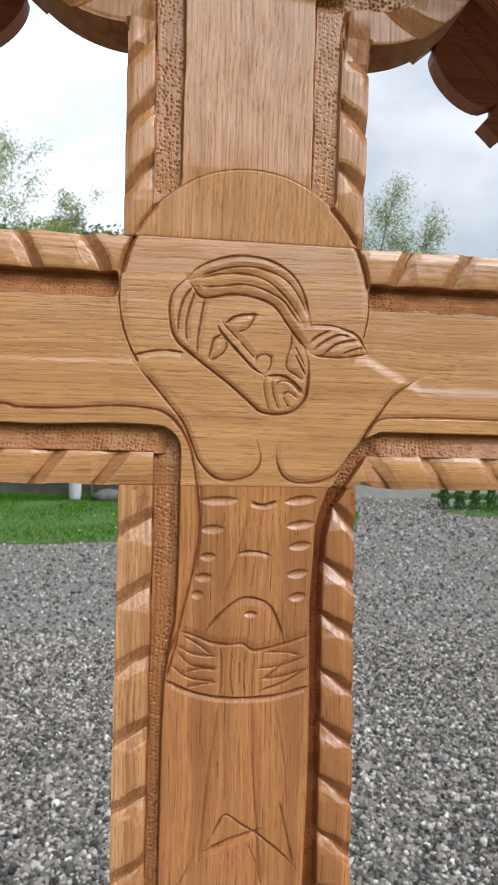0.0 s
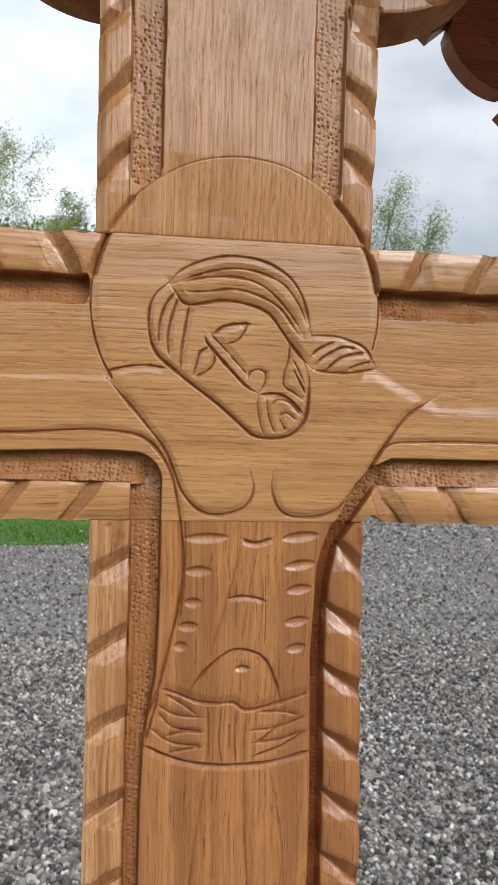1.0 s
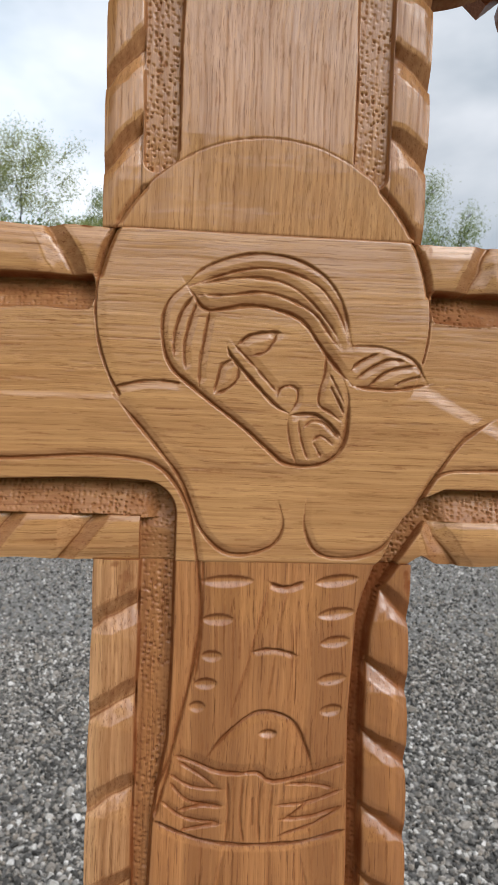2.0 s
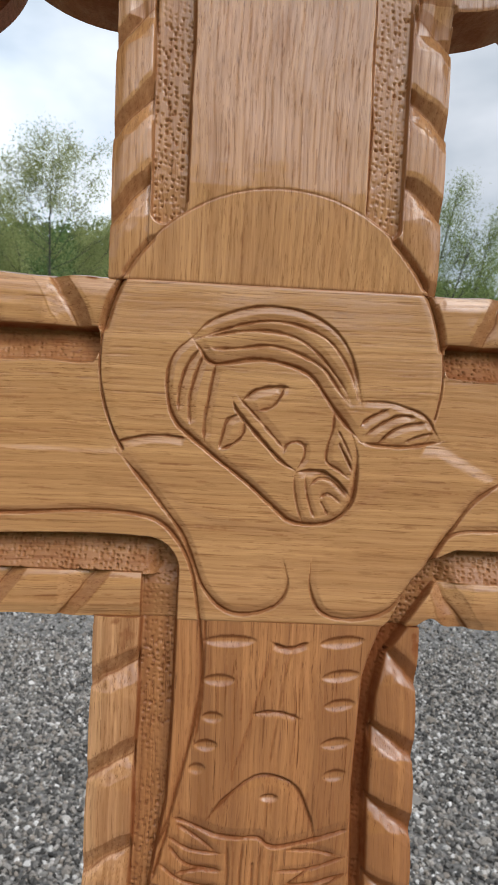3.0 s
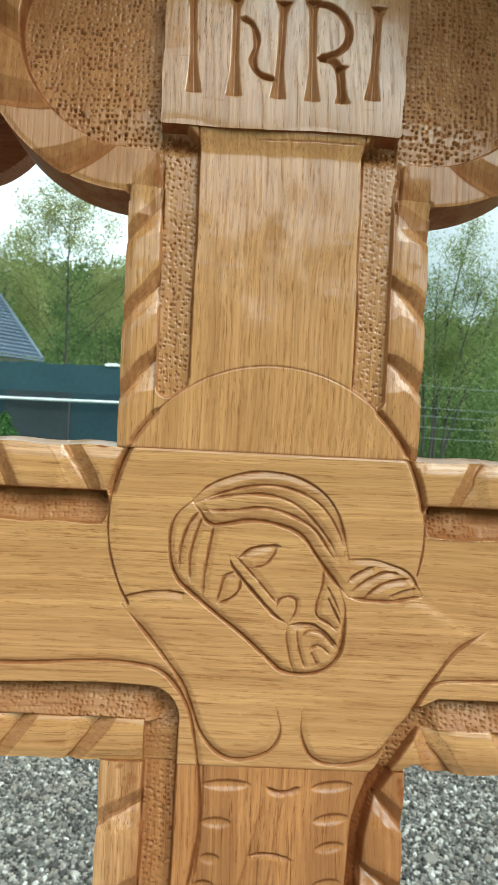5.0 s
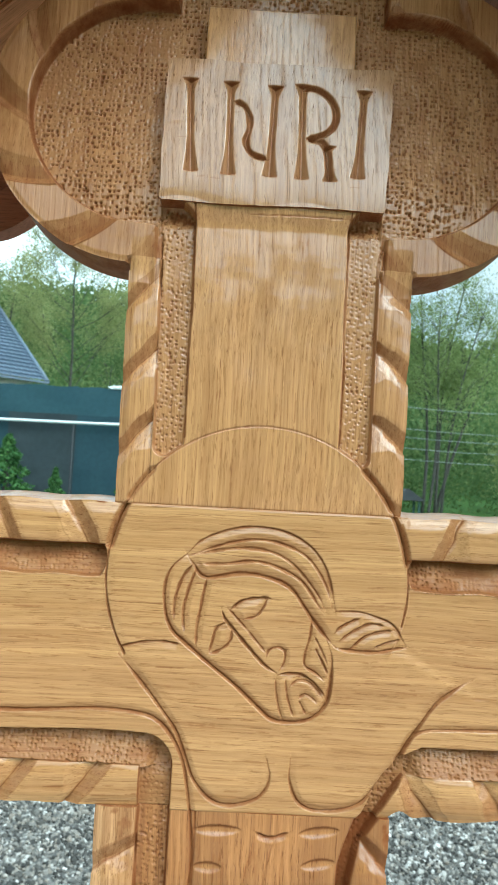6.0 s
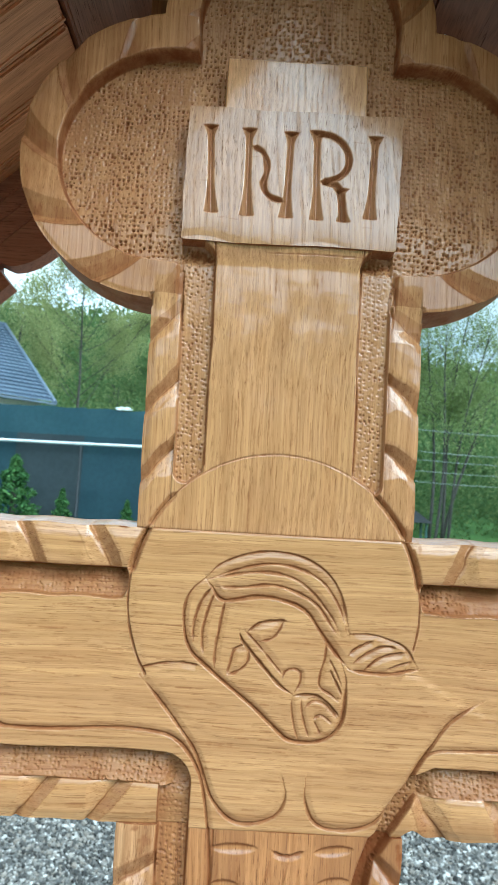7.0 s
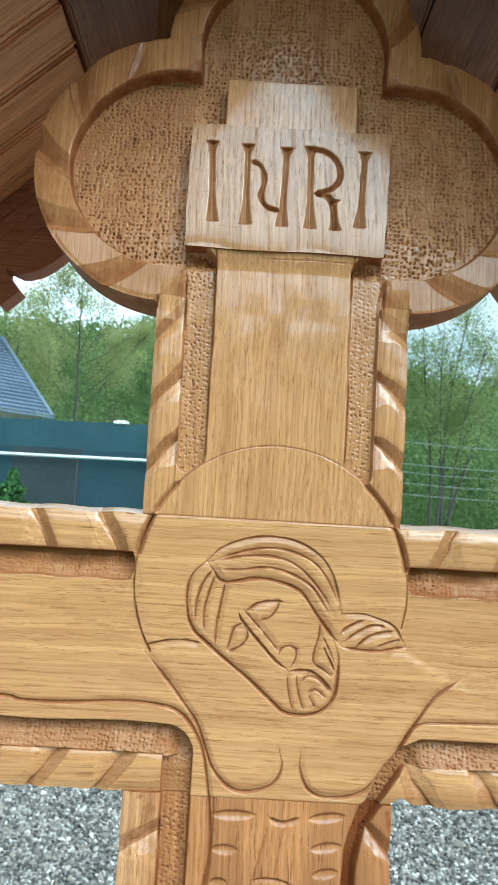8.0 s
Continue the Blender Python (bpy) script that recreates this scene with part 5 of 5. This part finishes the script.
tree(-9.25, 34.0, 15.5, 4.3, 54000, 0.045, leaf_spring, "slender young tree in pale spring leaf", 101, 0.10, 1, 0.36, 0.30)
tree(-13.2, 36.5, 14.6, 2.6, 16000, 0.045, leaf_spring, "slender bare-branched tree coming into leaf", 102, -0.02, 2, 0.3, 0.32)
tree(-7.0, 36.0, 8.2, 1.3, 3500, 0.045, leaf_green, "low thin tree with few green leaves", 103, 0.04, 1, 0.3, 0.3)
tree(-8.2, 58.0, 21.9, 2.6, 20000, 0.085, leaf_far, "small conical tree on the ridge of the hill", 104, 0.0, 1, 0.15, 0.34)
tree(9.25, 33.0, 14.9, 3.1, 44000, 0.050, leaf_green, "leaning many-stemmed tree in young green leaf", 105, 0.19, 3, 0.38, 0.36)
tree(8.7, 31.0, 12.4, 2.2, 6000, 0.050, leaf_green, "thin leaning tree with scattered leaves", 106, 0.20, 2, 0.35, 0.34)
tree(15.5, 34.0, 11.7, 2.0, 12000, 0.055, leaf_green, "small tree in fresh green leaf", 107, 0.03, 2, 0.3, 0.36)
tree(12.6, 29.0, 6.4, 1.8, 16000, 0.05, leaf_spring, "bushy young tree with pale leaves", 108, 0.0, 3, 0.1, 0.33)


def far_wood():
    """Canopy of the wooded hill, crown by crown; the nearer crowns have more and smaller leaves."""
    rng = np.random.default_rng(111)
    points, sizes = [], []
    for n, per, y0, y1, x0, x1, leaf in ((760, 150, 46, 76, -0.50, 0.55, 0.20), (1300, 50, 76, 128, -0.50, 0.55, 0.42), (420, 24, 50, 128, -0.85, -0.50, 0.55), (420, 24, 50, 128, 0.55, 0.85, 0.55)):
        y = rng.uniform(y0, y1, n)
        x = rng.uniform(x0, x1, n) * y
        z = terrain(x, y)
        tall, wid = rng.uniform(3.0, 7.5, n), rng.uniform(1.5, 2.7, n)
        d = rng.normal(size=(n, per, 3))
        d /= np.linalg.norm(d, axis=2)[:, :, None]
        d *= rng.uniform(0.45, 1.0, (n, per, 1))
        points.append(np.stack([x[:, None] + d[:, :, 0] * wid[:, None], y[:, None] + d[:, :, 1] * wid[:, None], z[:, None] + (0.62 + 0.42 * d[:, :, 2]) * tall[:, None]], 2).reshape(-1, 3))
        sizes.append(np.full(n * per, leaf))
    me = leaf_mesh("far_wood", np.vstack(points), np.concatenate(sizes), rng)
    tagged(part("far_wood", me, leaf_far), "wooded green hillside in spring leaf", "woods", kind="stuff")


far_wood()


def shrub_bank():
    """Undergrowth at the foot of the hill."""
    rng = np.random.default_rng(112)
    n, per = 420, 140
    y = rng.uniform(36, 47, n)
    x = rng.uniform(-0.7, 0.75, n) * y
    z = terrain(x, y)
    tall = rng.uniform(0.8, 3.4, n)
    d = rng.normal(size=(n, per, 3)) * 0.5
    c = np.stack([x[:, None] + d[:, :, 0] * 1.3, y[:, None] + d[:, :, 1] * 1.3, z[:, None] + np.abs(d[:, :, 2] + 0.6) * tall[:, None]], 2)
    me = leaf_mesh("undergrowth", c.reshape(-1, 3), 0.12, rng)
    tagged(part("undergrowth", me, leaf_far), "green bushes at the foot of the hill", "bushes", kind="stuff")


shrub_bank()


def conifer(x, y, height, width, label, seed, group):
    rng = np.random.default_rng(seed)
    z0 = float(terrain(x, y))
    thing = tagged(new("conifer"), label, "conifer", group)
    thing.location = (x, y, z0)
    part("trunk", tube(bmesh.new(), [(0, 0, -0.03), (0, 0, height * 0.5), (0, 0, height * 0.97)], [width * 0.07, width * 0.045, 0.006], 6), bark_mat, thing)
    n = 2400
    t = rng.random(n) ** 0.7
    r = width * 0.5 * (1 - t) ** 0.75 * rng.uniform(0.45, 1.08, n) * (1 + 0.25 * np.sin(t * 34))
    a = rng.uniform(0, 2 * np.pi, n)
    c = np.stack([r * np.cos(a), r * np.sin(a), 0.04 + t * height * 0.97], 1)
    part("crown", leaf_mesh("crown", c, height * 0.030, rng, 0.2), conifer_mat, thing)


for i in range(12):
    conifer(6.95 + i * 0.37, 16.3 - i * 0.09, 1.4 + 0.12 * math.sin(i * 2.1), 0.29, "small columnar green conifer in a row", 200 + i, "row of small conifers")
conifer(-5.15, 19.35, 1.75, 0.9, "small green conifer in front of the fence", 221, "conifers by the fence")
conifer(-6.55, 19.4, 2.6, 1.9, "spreading green conifer in front of the fence", 222, "conifers by the fence")
conifer(-3.3, 19.3, 1.55, 0.75, "small round green conifer in front of the fence", 224, "conifers by the fence")
conifer(-5.95, 19.1, 1.35, 1.4, "low spreading conifer in front of the fence", 223, "conifers by the fence")


# ---- fence, wall and yard things ----
def fence():
    thing = tagged(new("fence"), "tall teal netting fence with a dull middle panel", "fence")
    base, top, yy = 0.6, 4.74, 20.6
    x, k = -15.0, 0
    while x < -0.4:
        mat = slate_panel_mat if k in (4,) else teal_mat
        w = 2.04
        bm = bmesh.new()
        n = 14
        grid = [[bm.verts.new((x + w * i / n, yy + 0.014 * (k % 2) + 0.006 * math.sin((i + k * n) * 0.45 + j) + 0.01 * math.sin(j * 1.7), base + (top - 0.85 - base) * j / 6)) for j in range(7)] for i in range(n + 1)]
        for i in range(n):
            for j in range(6):
                bm.faces.new((grid[i][j], grid[i + 1][j], grid[i + 1][j + 1], grid[i][j + 1]))
        bmesh.ops.solidify(bm, geom=bm.faces[:], thickness=0.012)
        part("fence_panel", bm, mat, thing)
        bm = bmesh.new()
        grid = [[bm.verts.new((x + w * i / n, yy + 0.014 * (k % 2) + 0.006 * math.sin((i + k * n) * 0.4 + j), top - 0.86 + 0.86 * j / 4 + 0.02 * math.sin(i * 0.7 + k) * (j == 4))) for j in range(5)] for i in range(n + 1)]
        for i in range(n):
            for j in range(4):
                bm.faces.new((grid[i][j], grid[i + 1][j], grid[i + 1][j + 1], grid[i][j + 1]))
        bmesh.ops.solidify(bm, geom=bm.faces[:], thickness=0.012)
        part("upper_panel", bm, teal_upper_mat, thing, "teal upper strip of netting")
        part("fence_post", tube(bmesh.new(), [(x, yy + 0.07, 0.5), (x, yy + 0.07, 4.72)], [0.03, 0.03], 8), dark_roof_mat, thing)
        x, k = x + 2.0, k + 1
    return thing


fence()
pipe = tagged(new("pipe"), "long white pipe running level in front of the fence", "pipe")
part("pipe_run", tube(bmesh.new(), [(-15, 20.4, 3.56), (-10, 20.4, 3.60), (-6, 20.4, 3.62), (-3, 20.4, 3.645), (-0.4, 20.4, 3.66)], [0.045] * 5, 10), white_mat, pipe)
for xx in (-13, -9, -5, -1):
    part("pipe_stand", boxed(xx - 0.02, xx + 0.02, 20.39, 20.43, 0.7, 3.56), dark_roof_mat, pipe)
cloth = tagged(new("plastic_cover"), "crumpled white plastic cover on top of the fence", "cover")
bm = bmesh.new()
bmesh.ops.create_icosphere(bm, subdivisions=3, radius=0.5)
for v in bm.verts:
    v.co = Vector((v.co.x * 0.50, v.co.y * 0.16, max(v.co.z, -0.12) * 0.16)) * (1 + 0.22 * math.sin(v.co.x * 17 + v.co.z * 9))
part("cover", bm, white_mat, cloth)
cloth.location = (-3.85, 20.62, 4.76)


def yard_wall():
    wall = tagged(new("yard_wall"), "weathered grey concrete panel wall behind the grass", "wall", kind="structure")
    x, k = -13.0, 0
    while x < 2.6:
        for j in range(3):
            bm = boxed(x + 0.05, x + 1.93, 17.93 + 0.006 * (k % 3), 17.99, -0.05 + j * 0.4, 0.345 + j * 0.4, bevel=0.012)
            part("wall_panel", bm, concrete_mat, wall)
        part("wall_post", boxed(x - 0.06, x + 0.05, 17.89, 18.02, -0.05, 1.25, bevel=0.01), concrete_mat, wall)
        x, k = x + 1.98, k + 1


yard_wall()


def turned(profile, sides=24):
    """A round vessel from (radius, height) pairs."""
    bm = bmesh.new()
    rings = [[bm.verts.new((r * math.cos(2 * math.pi * k / sides), r * math.sin(2 * math.pi * k / sides), z)) for k in range(sides)] for r, z in profile]
    for a, b in zip(rings, rings[1:]):
        for k in range(sides):
            bm.faces.new((a[k], a[(k + 1) % sides], b[(k + 1) % sides], b[k])).smooth = True
    bm.faces.new(rings[0][::-1])
    return bm


barrel = tagged(new("barrel"), "pale plastic barrel standing by the concrete wall", "barrel")
part("barrel_body", turned([(0.20, 0), (0.235, 0.06), (0.25, 0.3), (0.25, 0.6), (0.23, 0.75), (0.215, 0.75), (0.23, 0.6), (0.23, 0.1), (0.05, 0.05)]), dull_white_mat, barrel)
part("barrel_hoop", turned([(0.254, 0.5), (0.262, 0.52), (0.254, 0.54), (0.25, 0.52)]), dull_white_mat, barrel)
barrel.location, barrel.scale = (-2.25, 17.45, 0.02), (0.62, 0.62, 0.95)
rock = tagged(new("boulder"), "smooth dark grey boulder lying by the wall", "boulder")
bm = bmesh.new()
bmesh.ops.create_icosphere(bm, subdivisions=4, radius=0.5)
for v in bm.verts:
    v.co = Vector((v.co.x * 1.25, v.co.y * 0.7, max(v.co.z, -0.38) * 0.62)) * (1 + 0.06 * math.sin(v.co.x * 9) * math.cos(v.co.z * 7 + v.co.y * 5))
for f in bm.faces:
    f.smooth = True
part("rock", bm, plain("grey_stone", (0.075, 0.072, 0.066), (0.14, 0.135, 0.125), 3, 0.9, 0.4, 0.006), rock)
rock.location, rock.scale = (-1.35, 17.4, 0.13), (0.7, 0.7, 0.6)
stake = tagged(new("leaning_stake"), "thin grey wooden stake leaning on the wall", "stake")
part("stake_rod", tube(bmesh.new(), [(-1.8, 17.35, 0.02), (-1.98, 17.85, 0.95)], [0.03, 0.022], 7), bark_mat, stake)


# ---- the neighbour's house ----
def house():
    """Built about its near roof corner, then turned to face the road."""
    thing = tagged(new("house"), "pale house with a blue-grey tiled sheet roof behind the fence", "house")
    thing.matrix_basis = pose(-7.75, 27.0, 0, 0, 0, 38)
    long, deep, eave, pitch = 12.0, 7.0, 5.75, 0.64
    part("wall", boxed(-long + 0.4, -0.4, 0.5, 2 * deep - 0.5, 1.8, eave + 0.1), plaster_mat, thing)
    bm = bmesh.new()
    for xx in (-long + 0.4, -0.4):
        ring = [bm.verts.new(v) for v in ((xx, 0.5, eave), (xx, 2 * deep - 0.5, eave), (xx, deep, eave + (deep - 0.5) * pitch))]
        bm.faces.new(ring)
    bmesh.ops.solidify(bm, geom=bm.faces[:], thickness=0.2)
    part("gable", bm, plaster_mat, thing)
    for side, name in ((1, "roof_front"), (-1, "roof_back")):
        rows, cols = 22, 156
        verts, quads = [], []
        for k in range(rows):
            for e, lift in ((0, 0.085), (1, 0.0)):
                t = (k + e) / rows
                for i in range(cols + 1):
                    xx = -long + long * i / cols
                    wave = 0.034 * (0.5 + 0.5 * math.cos(2 * math.pi * xx / 0.23))
                    yy = deep * t - lift * 0.5 - wave * 0.5
                    verts.append((xx, yy if side > 0 else 2 * deep - yy, eave + deep * pitch * t + lift * 0.8 + wave))
        idx = np.arange(len(verts)).reshape(rows * 2, cols + 1)
        for k in range(rows * 2 - 1):
            quads.append(np.stack([idx[k, :-1], idx[k, 1:], idx[k + 1, 1:], idx[k + 1, :-1]], 1)[:, ::side])
        part(name, np_mesh(name, np.array(verts), np.vstack(quads), smooth=False), roof_tile_mat, thing, "blue-grey sheet roof with wavy tile courses")
        far = 0.0 if side > 0 else 2 * deep
        for xx in (0.02, -long - 0.02):
            part("verge_cap", tube(bmesh.new(), [(xx, far, eave + 0.05), (xx, deep, eave + deep * pitch + 0.07)], [0.09, 0.09], 8), roof_tile_mat, thing, "pale roof edge trim")
        part("gutter", boxed(-long, 0.05, *sorted((far - 0.14 * side, far - 0.03 * side)), eave - 0.06, eave + 0.03, bevel=0.02), roof_tile_mat, thing)
    part("ridge_cap", tube(bmesh.new(), [(-long, deep, eave + deep * pitch + 0.06), (0.03, deep, eave + deep * pitch + 0.06)], [0.11, 0.11], 8), roof_tile_mat, thing)
    for xx in (-10.5, -7, -3.5):
        w = part("window", boxed(xx, xx + 1.1, 0.44, 0.497, 3.4, 4.7), white_mat, thing)
        part("window_pane", boxed(xx + 0.08, xx + 1.02, 0.42, 0.438, 3.48, 4.62), dark_roof_mat, w)


house()


def hut():
    thing = tagged(new("hut"), "small open hut with a dark roof and pale turquoise frame", "hut")
    x, y = 8.0, 33.0
    z = float(terrain(x, y)) - 0.35
    turq = plain("turquoise_paint", (0.07, 0.13, 0.12), (0.10, 0.17, 0.16), 3, 0.6)
    for dx in (-0.6, 0.6):
        for dy in (-0.5, 0.5):
            part("hut_post", boxed(x + dx - 0.05, x + dx + 0.05, y + dy - 0.05, y + dy + 0.05, z, z + 1.7), turq, thing)
    part("hut_rail", boxed(x - 0.6, x + 0.6, y - 0.54, y - 0.48, z + 0.7, z + 0.8), turq, thing)
    bm = bmesh.new()
    for yy in (y - 0.9, y + 0.9):
        for p in ((x - 0.8, 1.65), (x, 2.2), (x + 0.8, 1.65)):
            bm.verts.new((p[0], yy, z + p[1]))
    bm.verts.ensure_lookup_table()
    v = bm.verts
    for f in ((0, 1, 4, 3), (1, 2, 5, 4), (0, 2, 1), (3, 4, 5), (0, 3, 5, 2)):
        bm.faces.new([v[i] for i in f])
    bmesh.ops.recalc_face_normals(bm, faces=bm.faces)
    part("hut_roof", bm, dark_roof_mat, thing)


hut()


def wires():
    thing = tagged(new("cable_line"), "five pale cables strung between two wooden poles", "cables")
    for xx, yy in ((3.2, 27.5), (17.5, 29.5)):
        z = float(terrain(xx, yy))
        part("cable_pole", tube(bmesh.new(), [(xx, yy, z - 0.1), (xx, yy, z + 6.2)], [0.11, 0.085], 10), bark_mat, thing)
    for k, h in enumerate((3.75, 4.2, 4.65, 5.0, 5.9)):
        path = [(3.2 + 14.3 * i / 16, 27.5 + 2 * i / 16, h + 0.25 * (i / 16) - 0.32 * math.sin(math.pi * i / 16)) for i in range(17)]
        part("cable", tube(bmesh.new(), path, [0.011] * 17, 5), wire_mat, thing)


wires()
